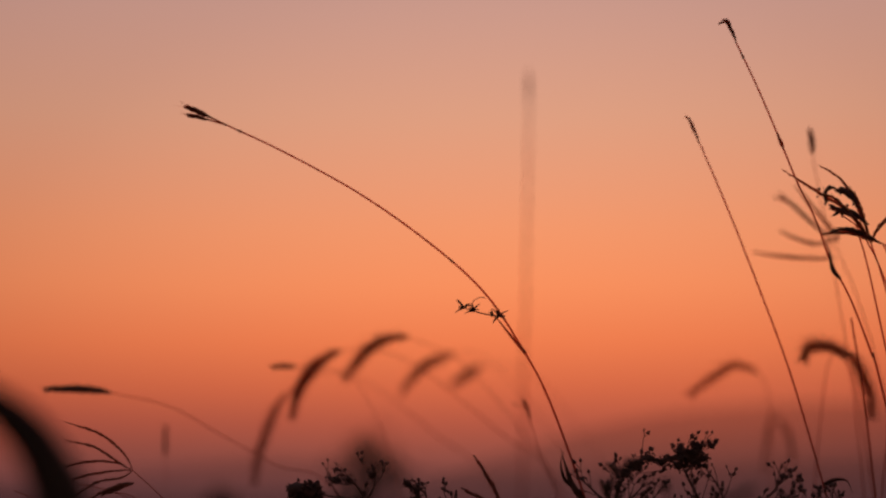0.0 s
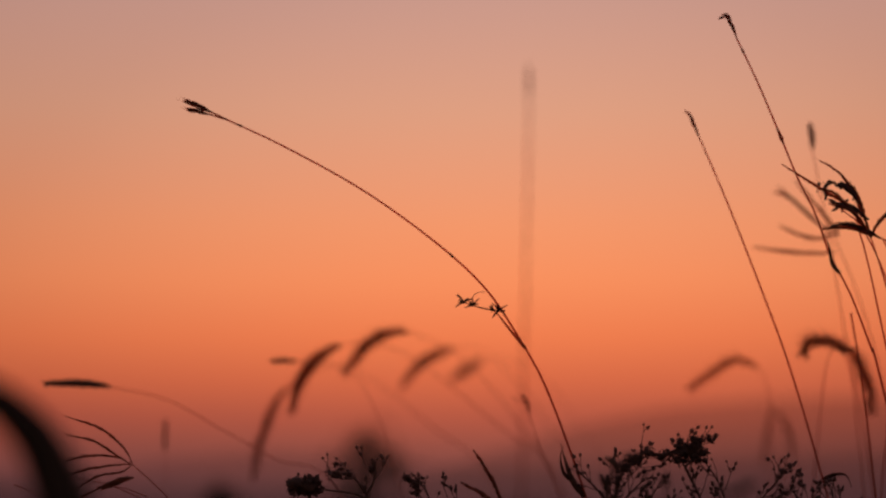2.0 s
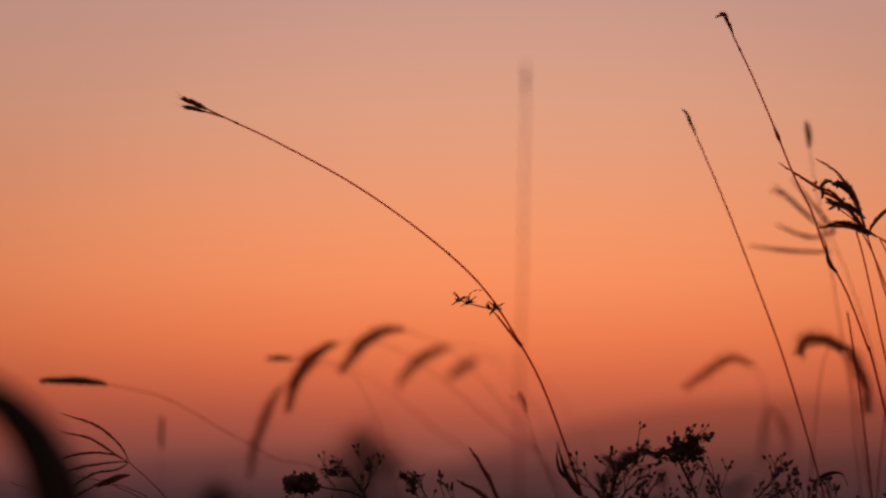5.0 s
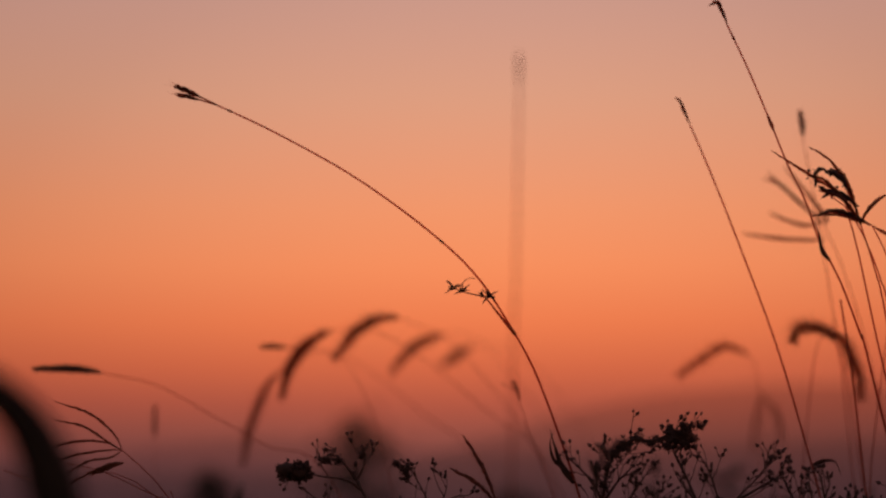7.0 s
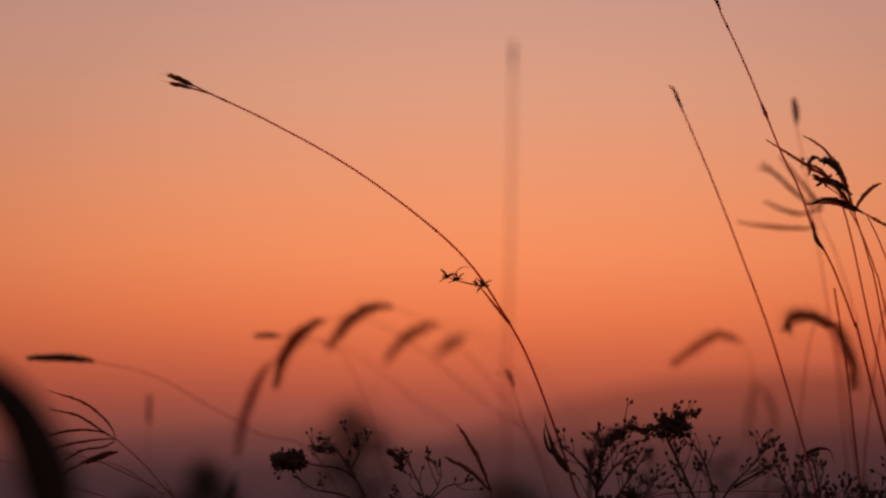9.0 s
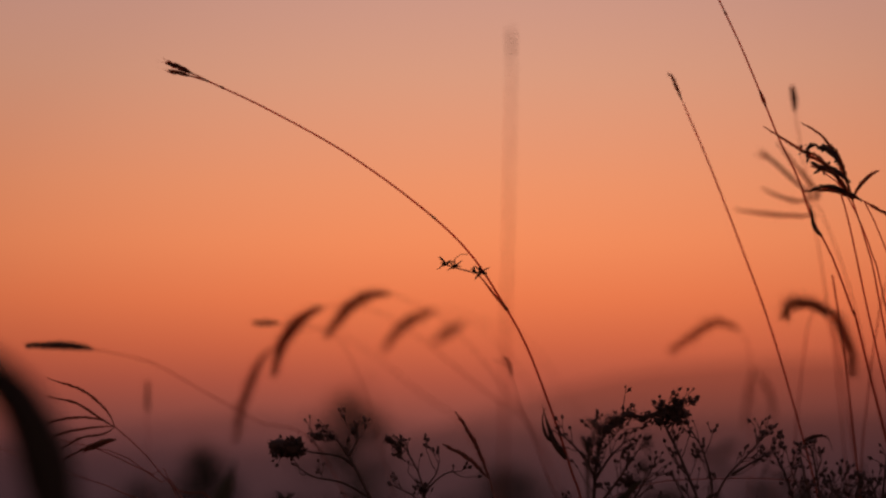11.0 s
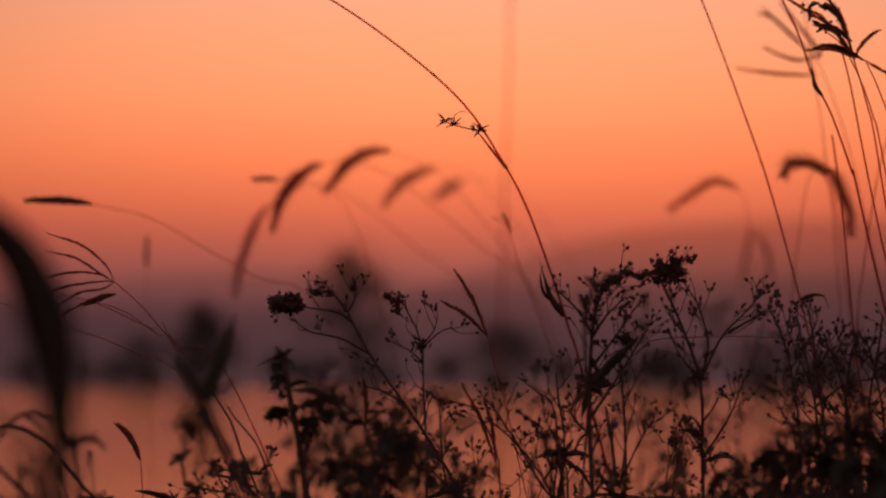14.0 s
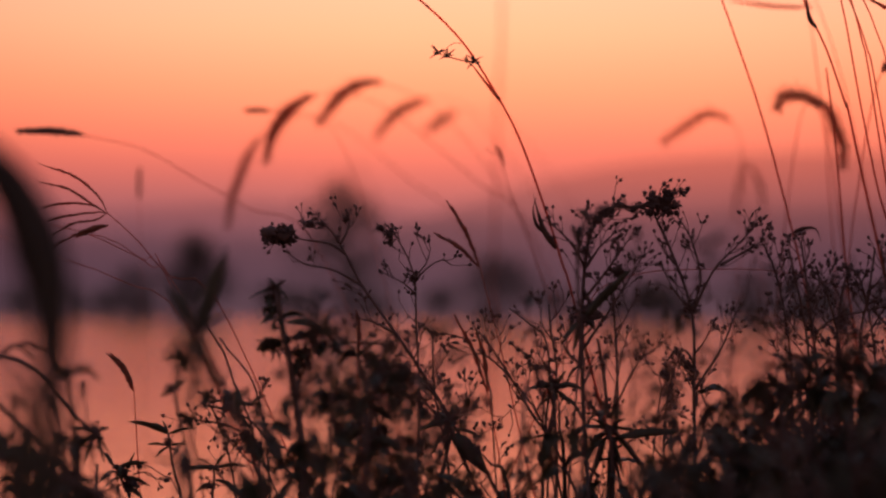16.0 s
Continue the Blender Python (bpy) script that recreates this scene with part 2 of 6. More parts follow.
def foxtail(points, heads, width, label, seed, awn=0.016, r=0.0009, mat=None):
    """A straw that arches over and ends in a bristly seed head over the last places of the line, heads in number."""
    rng = random.Random(seed)
    pts = stem_from_ground(points)
    at = pts[0].copy()
    thing = tagged(root("foxtail_grass", at), label, "grass", "foxtail grasses on the bank")
    line = spline(rel(pts, at), 70)
    lens = [(q - o).length for o, q in zip(pts, pts[1:])]
    k = int((1 - sum(lens[-heads:]) / sum(lens)) * 70)
    part("stem", tube(bmesh.new(), line[:k + 2], lambda t: r * (1.3 - 0.7 * t)), STRAW, thing)
    head = line[k:]
    bm, br = bmesh.new(), bmesh.new()
    tube(bm, head, lambda t: width * 0.10, 5)
    dense = spline(head, 90)
    for i in range(1, 90):
        t = i / 90
        d = (dense[i + 1] - dense[i - 1]).normalized()
        w = width * (0.14 + 0.95 * math.sin(math.pi * (0.05 + 0.9 * t ** 0.85)))
        for _ in range(3):
            q = Matrix.Rotation(rng.uniform(0, math.tau), 3, d) @ d.orthogonal().normalized()
            grain(bm, dense[i] + q * w * 0.12, d * 0.8 + q, w * 0.40, w * 0.2, 4)
            for _ in range(3):
                q = Matrix.Rotation(rng.uniform(-0.5, 0.5), 3, d) @ q
                hair(br, dense[i] + q * w * 0.3, dense[i] + (d * rng.uniform(0.6, 1.2) + q) * awn * (0.35 + 0.65 * w / width) * rng.uniform(0.5, 1.15), 0.00018)
    h = part("seed_head", bm, mat or SEEDHEAD, thing)
    tagged(part("bristle_fringe", br, mat or BRISTLE, h), kind="stuff")
    for j in range(rng.randint(1, 2)):
        i = rng.randint(8, 30)
        tip = Vector((rng.uniform(-0.12, 0.12), rng.uniform(-0.05, 0.05), rng.uniform(-0.02, 0.10)))
        long_leaf(thing, [line[i], line[i] + tip * 0.5 + Vector((0, 0, 0.05)), line[i] + tip], 0.005, BLADE)
    return thing


def long_leaf(thing, points, width, mat, name="leaf", twist=1.5, n=14, label="", stalk=0.0, slim=0.2):
    """A grass leaf: a folded, tapering strip along the line."""
    line = spline(points, n)
    bm = bmesh.new()
    rows = []
    for i, c in enumerate(line):
        t = i / n
        d = (line[min(n, i + 1)] - line[max(0, i - 1)]).normalized()
        s = d.cross(Vector((0.2, 1, 0.1))).normalized()
        s = Matrix.Rotation(twist * t, 3, d) @ s
        u = d.cross(s)
        w = width / 2 * min(1, 0.55 + 2.2 * t) * (1 - t ** 2.2) + 0.0002
        if t < stalk:
            w *= slim + (1 - slim) * (t / stalk) ** 16
        e = 0.00025
        rows.append([bm.verts.new(c + s * w + u * w * 0.35), bm.verts.new(c + u * e), bm.verts.new(c - s * w + u * w * 0.35), bm.verts.new(c - u * e)])
    for a, b in zip(rows, rows[1:]):
        for k in range(4):
            bm.faces.new((a[k], a[(k + 1) % 4], b[(k + 1) % 4], b[k]))
    bm.faces.new(rows[0][::-1])
    bm.faces.new(rows[-1])
    return part(name, bm, mat, thing, label)


def weed_leaf_mesh(length, width, droop, curl, seed, mat):
    """A lance-shaped leaf along +x with a midrib fold, wavy rim and drooping tip."""
    rng = random.Random(seed)
    bm = bmesh.new()
    n, rows = 6, []
    for i in range(n + 1):
        t = i / n
        a = droop * t
        x = length * (math.sin(a) / droop if droop else t)
        z = -length * (1 - math.cos(a)) / droop if droop else 0
        w = width / 2 * (math.sin(math.pi * min(1, 0.06 + t * 0.94)) ** 0.8) * (1 - 0.35 * t) + 0.0004
        j = rng.uniform(-1, 1) * width * 0.08
        lift = w * curl
        rows.append([bm.verts.new((x, w + j, z + lift)), bm.verts.new((x, 0, z)), bm.verts.new((x, -w + j, z + lift + j)), bm.verts.new((x, 0, z - 0.0005))])
    for a, b in zip(rows, rows[1:]):
        for k in range(4):
            bm.faces.new((a[k], a[(k + 1) % 4], b[(k + 1) % 4], b[k]))
    bm.faces.new(rows[0][::-1])
    bm.faces.new(rows[-1])
    return mesh_of("leaf", bm, mat)


LEAVES = [weed_leaf_mesh(1.0, w, dr, cu, i, m) for i, (w, dr, cu, m) in enumerate((
    (0.30, 0.9, 0.5, LEAF), (0.26, 1.5, 0.8, LEAF), (0.40, 0.5, 0.4, LEAF), (0.16, 2.3, 1.0, DRYLEAF), (0.34, 1.8, 1.3, DRYLEAF), (0.50, 1.1, 0.7, LEAF), (0.45, 2.4, 0.9, DRYLEAF), (0.42, 0.3, 0.2, LEAF)))]


def put_leaf(thing, at, out, tilt, size, rng, which=None):
    """One leaf on a stem: out is its compass angle, tilt its rise."""
    me = LEAVES[rng.randrange(len(LEAVES)) if which is None else which]
    ob = new("leaf", me)
    ob.parent = thing
    ob.matrix_basis = Matrix.Translation(at) @ Euler((rng.uniform(-0.5, 0.5), -tilt, out)).to_matrix().to_4x4() @ Matrix.Scale(size, 4)
    return ob


def buds_on(bm, twig, at, d, rng, size):
    """A tiny stalk with a bud, its collar and a tuft."""
    L = rng.uniform(0.003, 0.011)
    tip = at + d * L
    mid = (at + tip) / 2 + Vector((rng.uniform(-1, 1), rng.uniform(-1, 1), 0.4)) * L * 0.12
    tube(twig, [at, mid, tip], lambda t: 0.00028, 4)
    s = size * rng.uniform(0.7, 1.25)
    grain(bm, tip - d * s * 0.2, d, s * 1.25, s, 6)
    for _ in range(3):
        q = (d + Vector((rng.uniform(-1, 1), rng.uniform(-1, 1), rng.uniform(-1, 1))) * 0.7).normalized()
        hair(bm, tip + d * s * 0.5, tip + d * s * 0.8 + q * s * 0.7, 0.00018)


def bud_branch(thing, line, r, rng, dens, size, bare=0.25, name="branch", spread=1.0):
    """A side branch with forking twigs, all ending in small round buds."""
    bm, tw = bmesh.new(), bmesh.new()
    tube(tw, line, lambda t: r * (1.1 - 0.65 * t), 5)
    n = len(line) - 1
    total = sum((b - a).length for a, b in zip(line, line[1:]))
    count = max(2, int(total * dens))
    for c in range(count):
        t = bare + (1 - bare) * (c + rng.random()) / count
        i = min(n - 1, int(t * n))
        a = line[i].lerp(line[i + 1], t * n - i)
        d = (line[i + 1] - line[i]).normalized()
        q = Matrix.Rotation(rng.uniform(0, math.tau), 3, d) @ d.orthogonal().normalized()
        out = (d * 0.7 + q * 0.8 * spread + Vector((0, 0, 0.25))).normalized()
        L = rng.uniform(0.006, 0.026) * (1.15 - 0.6 * t) * spread
        e = a + out * L
        bend = (a + e) / 2 + Vector((0, 0, -0.1)) * L
        tube(tw, [a, bend, e], lambda t: 0.00042 * (1.1 - 0.4 * t), 4)
        for _ in range(rng.randint(1, 4)):
            f = (out + Vector((rng.uniform(-1, 1), rng.uniform(-1, 1), rng.uniform(-0.5, 1))) * 0.8).normalized()
            buds_on(bm, tw, e, f, rng, size)
    d = (line[-1] - line[-2]).normalized()
    for _ in range(3):
        buds_on(bm, tw, line[-1], (d + Vector((rng.uniform(-1, 1), rng.uniform(-1, 1), rng.uniform(-0.3, 1))) * 0.6).normalized(), rng, size)
    ob = part(name, tw, WOODY, thing)
    tagged(part("bud_spray", bm, BUD, ob), kind="stuff")
    return ob


def clump(thing, at, size, rng, count=26, stretch=(1, 1, 1), name="dried_flower", core=0.4):
    """A dense dried flower cluster: husks, curled bracts and stray buds."""
    bm = bmesh.new()
    ball = bmesh.ops.create_icosphere(bm, subdivisions=2, radius=1.0)["verts"] if core else ()
    for v in ball:
        k = size * core * (1 + 1.3 * noise.noise(v.co * 2.6 + Vector(at) * 90))
        v.co = Vector(at) + Vector((v.co.x * stretch[0], v.co.y * stretch[1], v.co.z * stretch[2])) * k
    for _ in range(count * 3):
        q = Vector((rng.gauss(0, 1), rng.gauss(0, 1), rng.gauss(0, 1))).normalized() * rng.random() ** 0.45
        p = Vector(at) + Vector((q.x * stretch[0], q.y * stretch[1], q.z * stretch[2])) * size * 0.85
        d = (q + Vector((rng.uniform(-1, 1), rng.uniform(-1, 1), rng.uniform(-0.6, 1))) * 0.8).normalized()
        L = size * rng.uniform(0.15, 0.42)
        grain(bm, p, d, L, L * rng.uniform(0.4, 0.9), 5)
        if rng.random() < 0.2:
            hair(bm, p, p + d * L * 1.9, 0.00025)
    return part(name, bm, BUD, thing)


def bud_weed(points, r, label, seed, branches=8, reach=0.10, start=0.45, dens=110, size=0.0026, leaves=5, extra=(), group="bud weeds on the bank", rooted=True, spread=1.0, curve=True):
    """A woody weed with a branching panicle of small round buds. extra: further branches as lists of places."""
    rng = random.Random(seed)
    pts = stem_from_ground(points) if rooted else [Vector(p) for p in points]
    at = pts[0].copy()
    thing = tagged(root("bud_weed", at), label, "weed", group)
    line = spline(rel(pts, at), 36)
    part("stem", tube(bmesh.new(), line, lambda t: r * (1.25 - 0.75 * t)), WOODY, thing)
    for b in range(branches):
        t = start + (0.97 - start) * (b + rng.random() * 0.7) / branches
        i = int(t * 35)
        d = (line[i + 1] - line[i]).normalized()
        ang = b * 2.4 + rng.uniform(-0.5, 0.5)
        q = Vector((math.cos(ang), math.sin(ang) * 0.7, 0))
        L = reach * rng.uniform(0.5, 1.15) * (1.15 - 0.65 * (t - start) / (1 - start))
        out = (d * 0.75 + q * 0.75).normalized()
        p1 = line[i] + out * L * 0.5
        p2 = line[i] + out * L * 0.85 + Vector((0, 0, L * 0.16))
        bud_branch(thing, spline([line[i], p1, p2], 7), r * 0.5, rng, dens, size, spread=spread)
    for e in extra:
        bud_branch(thing, spline(rel(e, at), 10), r * 0.6, rng, dens, size, 0.45, spread=spread)
    tip = line[30:]
    bud_branch(thing, tip, r * 0.4, rng, dens * 1.4, size, 0.1, "top", spread=spread)
    for _ in range(leaves):
        i = rng.randint(6, 26)
        put_leaf(thing, line[i], rng.uniform(0, math.tau), rng.uniform(-0.6, 0.5), rng.uniform(0.02, 0.05), rng, rng.choice((1, 3, 4)))
    return thing, at, line, rng


def leafy_weed(points, r, label, seed, leaves=22, size=0.05, start=0.3, group="leafy weeds on the bank", rooted=True, tuft=4, buds=True, bunch=1):
    """A weed with a stout stem, spirally set lance leaves and a leafy tip."""
    rng = random.Random(seed)
    pts = stem_from_ground(points) if rooted else [Vector(p) for p in points]
    at = pts[0].copy()
    thing = tagged(root("leafy_weed", at), label, "weed", group)
    line = spline(rel(pts, at), 30)
    part("stem", tube(bmesh.new(), line, lambda t: r * (1.3 - 0.9 * t)), WOODY, thing)
    for k in range(leaves):
        t = start + (0.98 - start) * k / leaves
        i = min(29, int(t * 30))
        for j in range(bunch):
            s = size * (1.15 - 0.6 * t) * rng.uniform(0.6, 1.2)
            put_leaf(thing, line[i], k * 2.4 + j * 1.9 + rng.uniform(-0.5, 0.5), rng.uniform(-0.6, 0.9), s, rng)
    for k in range(tuft):
        put_leaf(thing, line[-1], k * math.tau / max(1, tuft) + rng.uniform(-0.4, 0.4), rng.uniform(0.1, 1.1), size * rng.uniform(0.35, 0.6), rng)
    if buds:
        bud_branch(thing, line[22:], r * 0.3, rng, 90, 0.0027, 0.1, "top")
    return thing


def finger_grass(points, fingers, r, label, seed, width=0.0022, awn=0.004, n=20):
    """A straw that ends in a spray of slim one-sided spikes. fingers: lists of places from the joint outwards."""
    rng = random.Random(seed)
    thing, at, line = grass_stalk(points, r, 40, "finger_grass", label)
    tagged(thing, group="finger grasses")
    for f in fingers:
        spike(thing, rel(f, at), width, rng, "finger", HUSK, awn, n)
    return thing, at, line


# ---- ground, lake, far shore, hills ----
def steps(a, b, first, grow):
    out, d = [a], first
    while out[-1] + d < b:
        out.append(out[-1] + d)
        d *= grow
    return out + [b]


def build_ground():
    right = steps(0, 4200, 0.12, 1.09)
    xs = [-x for x in right[:0:-1]] + right
    ys = [-y for y in steps(0.5, 900, 0.4, 1.25)[::-1]] + steps(-0.3, 8, 0.14, 1.02)[:-1] + steps(8, 88, 4, 1.1)[:-1] + steps(88, 120, 1.6, 1.0)[:-1] + steps(120, 4400, 12, 1.3)
    bm = bmesh.new()
    rows = [[bm.verts.new((x, y, bank(x, y))) for x in xs] for y in ys]
    for a, b in zip(rows, rows[1:]):
        for i in range(len(xs) - 1):
            bm.faces.new((a[i], a[i + 1], b[i + 1], b[i]))
    me = mesh_of("ground", bm, SOIL)
    # the plain beyond the water gets its haze from a see-through material
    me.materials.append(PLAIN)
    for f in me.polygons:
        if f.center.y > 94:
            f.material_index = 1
    ob = new("ground", me)
    tagged(ob, "bare brown soil bank sloping down to a lake", "ground", kind="structure")


build_ground()


def build_water():
    bm = bmesh.new()
    v = [bm.verts.new(p) for p in ((-4000, 3.0, 0), (4000, 3.0, 0), (4000, 105, 0), (-4000, 105, 0))]
    bm.faces.new(v)
    ob = new("water", mesh_of("water", bm, WATER, False))
    tagged(ob, "calm rippled lake water reflecting the orange dusk sky", "lake", kind="structure")


build_water()


def build_hill(name, label, y, crest, mat, depth):
    """A far ridge: crest(x) gives its height above the plain."""
    bm = bmesh.new()
    xs = [x * 40 for x in range(-60, 61)]
    rows = []
    for k in range(7):
        t = k / 6
        rows.append([bm.verts.new((x, y + depth * t, 2 + crest(x) * math.sin(t * math.pi / 2) ** 0.8 + noise.noise(Vector((x * 0.006, t * 3, y))) * 4 * t)) for x in xs])
    for a, b in zip(rows, rows[1:]):
        for i in range(len(xs) - 1):
            bm.faces.new((a[i], a[i + 1], b[i + 1], b[i]))
    tagged(new(name, mesh_of(name, bm, mat)), label, "hill", kind="structure")


def bump_at(x, c, w):
    return math.exp(-((x - c) / w) ** 2)


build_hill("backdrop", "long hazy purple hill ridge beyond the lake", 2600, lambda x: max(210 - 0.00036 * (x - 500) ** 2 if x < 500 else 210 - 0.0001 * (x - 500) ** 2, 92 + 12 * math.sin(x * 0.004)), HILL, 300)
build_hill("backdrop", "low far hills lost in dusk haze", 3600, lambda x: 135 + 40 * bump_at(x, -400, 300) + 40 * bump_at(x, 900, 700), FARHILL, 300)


def far_tree(x, y, height, width, seed, lean=0.0, kind="tree"):
    """A bank tree: trunk, limbs and a ragged crown of leaf clumps."""
    rng = random.Random(seed)
    z = bank(x, y) - 0.1
    thing = tagged(root(kind, (x, y, z)), "dark hazy broadleaf %s on the far shore" % kind, kind, kind + "s on the far shore")
    trunk = bmesh.new()
    top = Vector((lean * height, 0, height * 0.8))
    line = spline([(0, 0, 0), (rng.uniform(-0.1, 0.1), 0, height * 0.4), top], 10)
    tube(trunk, line, lambda t: height * 0.022 * (1.2 - t), 7)
    crown = bmesh.new()
    for k in range(16):
        t = 0.25 + 0.75 * k / 16
        a = line[min(9, int(t * 10))]
        ang = k * 2.4 + rng.uniform(-0.4, 0.4)
        reach = width * 0.5 * (0.12 + 1.25 * (1 - t) ** 0.75 if height > 3 else math.sin(math.pi * (0.15 + 0.8 * t)) ** 0.7) * rng.uniform(0.65, 1.1)
        e = a + Vector((math.cos(ang) * reach, math.sin(ang) * reach, height * rng.uniform(0.02, 0.14)))
        tube(trunk, [a, (a + e) / 2 + Vector((0, 0, -0.03 * height)), e], lambda t: height * 0.007 * (1.2 - t), 5)
        for _ in range(75 if height > 6 else 110 if height > 3 else 50):
            c = a.lerp(e, rng.uniform(0.3, 1.1)) + Vector((rng.gauss(0, 1), rng.gauss(0, 1), rng.gauss(0, 0.8))) * width * 0.085
            s = rng.uniform(0.14, 0.30) * (0.45 + height / 9)
            q = Euler((rng.uniform(0, 6), rng.uniform(0, 6), rng.uniform(0, 6))).to_matrix()
            v = [crown.verts.new(c + q @ Vector(p) * s) for p in ((-1, 0, 0), (0, -0.5, 0.1), (1, 0, 0), (0, 0.5, 0.1))]
            crown.faces.new(v)
    part("trunk", trunk, BARK, thing)
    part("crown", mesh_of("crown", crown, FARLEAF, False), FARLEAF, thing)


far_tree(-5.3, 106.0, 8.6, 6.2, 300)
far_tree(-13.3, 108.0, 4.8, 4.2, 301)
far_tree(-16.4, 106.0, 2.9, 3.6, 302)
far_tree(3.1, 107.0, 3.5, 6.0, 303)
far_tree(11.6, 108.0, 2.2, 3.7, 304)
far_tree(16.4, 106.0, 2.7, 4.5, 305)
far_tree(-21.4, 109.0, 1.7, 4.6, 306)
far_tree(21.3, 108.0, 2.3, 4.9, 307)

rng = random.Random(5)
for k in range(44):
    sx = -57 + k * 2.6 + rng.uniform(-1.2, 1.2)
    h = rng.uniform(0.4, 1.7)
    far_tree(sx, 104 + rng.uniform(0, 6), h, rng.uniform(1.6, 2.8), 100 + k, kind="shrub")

# ---- things on the near bank ----
# the tall arching straw with a forked spikelet and a dry twig caught on it
arch, at, line = grass_stalk([(0.1079, 1.6, 1.3326), (0.096, 1.6, 1.3732), (0.08314, 1.6, 1.4139), (0.06142, 1.6, 1.4732), (0.04187, 1.6, 1.5104), (0.01305, 1.6, 1.5540), (-0.02761, 1.6, 1.5922), (-0.08694, 1.6, 1.6354), (-0.1514, 1.6, 1.6718), (-0.1978, 1.6, 1.6941)], 0.0011, 90, "arching_grass", "tall thin reddish straw arching far over, forked spikelet at its tip")
for stalk, head, wide, seed in (
        ([(-0.1978, 1.6, 1.6941), (-0.2080, 1.6, 1.6992), (-0.2150, 1.6, 1.7025)], [(-0.2110, 1.6, 1.7006), (-0.2200, 1.6, 1.7050), (-0.2312, 1.6, 1.7098)], 0.0044, 1),
        ([(-0.1978, 1.6, 1.6941), (-0.2075, 1.595, 1.6962), (-0.2140, 1.592, 1.6978)], [(-0.2110, 1.594, 1.6971), (-0.2195, 1.592, 1.6990), (-0.2285, 1.590, 1.7006)], 0.0032, 2)):
    part("stalk", tube(bmesh.new(), spline(rel(stalk, at), 8), lambda t: 0.0007), SHEATH, arch)
    prong = spike(arch, rel(head, at), wide, random.Random(seed), "spikelet", HUSK, 0.006, 16)
    tip, way = Vector(head[-1]) - at, (Vector(head[-1]) - Vector(head[-2])).normalized()
    awns, awn_rng = bmesh.new(), random.Random(seed + 40)
    for _ in range(7):
        hair(awns, tip - way * 0.003, tip + (way + Vector((awn_rng.uniform(-0.3, 0.3), awn_rng.uniform(-0.3, 0.3), awn_rng.uniform(-0.25, 0.4)))) * awn_rng.uniform(0.005, 0.011), 0.00014)
    tagged(part("awn_tuft", awns, BRISTLE, prong), kind="stuff")
part("sheath", tube(bmesh.new(), spline(rel([(0.04497, 1.6, 1.5056), (0.03736, 1.598, 1.5144), (0.02937, 1.597, 1.5243), (0.0236, 1.597, 1.5318), (0.01822, 1.597, 1.5366)], at), 12), lambda t: 0.0015 * (1.05 - 0.8 * t), 6, 0.6), SHEATH, arch, "dried sheath peeling off the stem")
long_leaf(arch, rel([(0.09096, 1.6, 1.3867), (0.08038, 1.598, 1.4011), (0.07483, 1.597, 1.4173), (0.0721, 1.598, 1.4296)], at), 0.005, DRYLEAF, label="dried hanging leaf")
long_leaf(arch, rel([(0.08502, 1.6, 1.3980), (0.07494, 1.598, 1.4047), (0.07162, 1.596, 1.4182), (0.07478, 1.597, 1.4273)], at), 0.003, DRYLEAF, label="dried hanging leaf")
for c in ((-0.01084, 1.6, 1.5769), (-0.1955, 1.6, 1.6931)):
    node_on(arch, line, Vector(c) - at, 0.0006, 0.006)


def caught_twig():
    """A dry twig with star-like empty husks, hanging across the straw."""
    base = Vector((0.02778, 1.598, 1.5367))
    thing = tagged(root("dry_twig", base), "small dry twig with star-shaped empty husks, caught on straw", "twig")
    pts = rel([(0.02868, 1.598, 1.5357), (0.0164, 1.597, 1.5366), (0.00283, 1.596, 1.5398), (-0.008919, 1.595, 1.5440)], base)
    ln = spline(pts, 16)
    part("stem", tube(bmesh.new(), ln, lambda t: 0.0007 * (1.1 - 0.5 * t), 5), WOODY, thing)
    hook = spline(rel([(0.0001067, 1.596, 1.5403), (0.002946, 1.596, 1.5474), (0.008412, 1.596, 1.5507), (0.01296, 1.597, 1.5504)], base), 8)
    part("tendril", tube(bmesh.new(), hook, lambda t: 0.0003, 4), WOODY, thing)
    r2 = random.Random(4)
    for i, size, count in ((14, 0.008, 7), (11, 0.0075, 6), (2, 0.008, 8), (4, 0.006, 5)):
        for k in range(count):
            d = Vector((r2.uniform(-1, 1), r2.uniform(-0.5, 0.5), r2.uniform(-0.8, 1))).normalized()
            L = size * r2.uniform(0.6, 1.2)
            part("husk", tube(bmesh.new(), [ln[i], ln[i] + d * L * 0.5 + Vector((0, 0, 0.0006)), ln[i] + d * L], lambda t: 0.0009 * (1 - 0.8 * t) + 0.0001, 5), BUD, thing)


caught_twig()

# straws beyond it, with curled tips
tall, at, line = grass_stalk([(0.331, 1.6, 1.4682), (0.3218, 1.6, 1.5044), (0.306, 1.6, 1.5501), (0.2911, 1.6, 1.5800), (0.2811, 1.6, 1.6123), (0.2669, 1.6, 1.6435), (0.2532, 1.6, 1.6800), (0.2367, 1.6, 1.7225), (0.2196, 1.6, 1.7615)], 0.0011, 80, "tall_grass", "tall straight straw with dark joints and a hooked tip")
spike(tall, rel([(0.2201, 1.6, 1.7605), (0.2166, 1.6, 1.7710), (0.2126, 1.6, 1.7782), (0.2061, 1.6, 1.7773)], at), 0.0030, random.Random(2), "spikelet", HUSK, 0.003, 18)
node_on(tall, line, Vector((0.2532, 1.6, 1.6800)) - at, 0.0009, 0.014)
node_on(tall, line, Vector((0.2209, 1.6, 1.7586)) - at, 0.0006, 0.006)
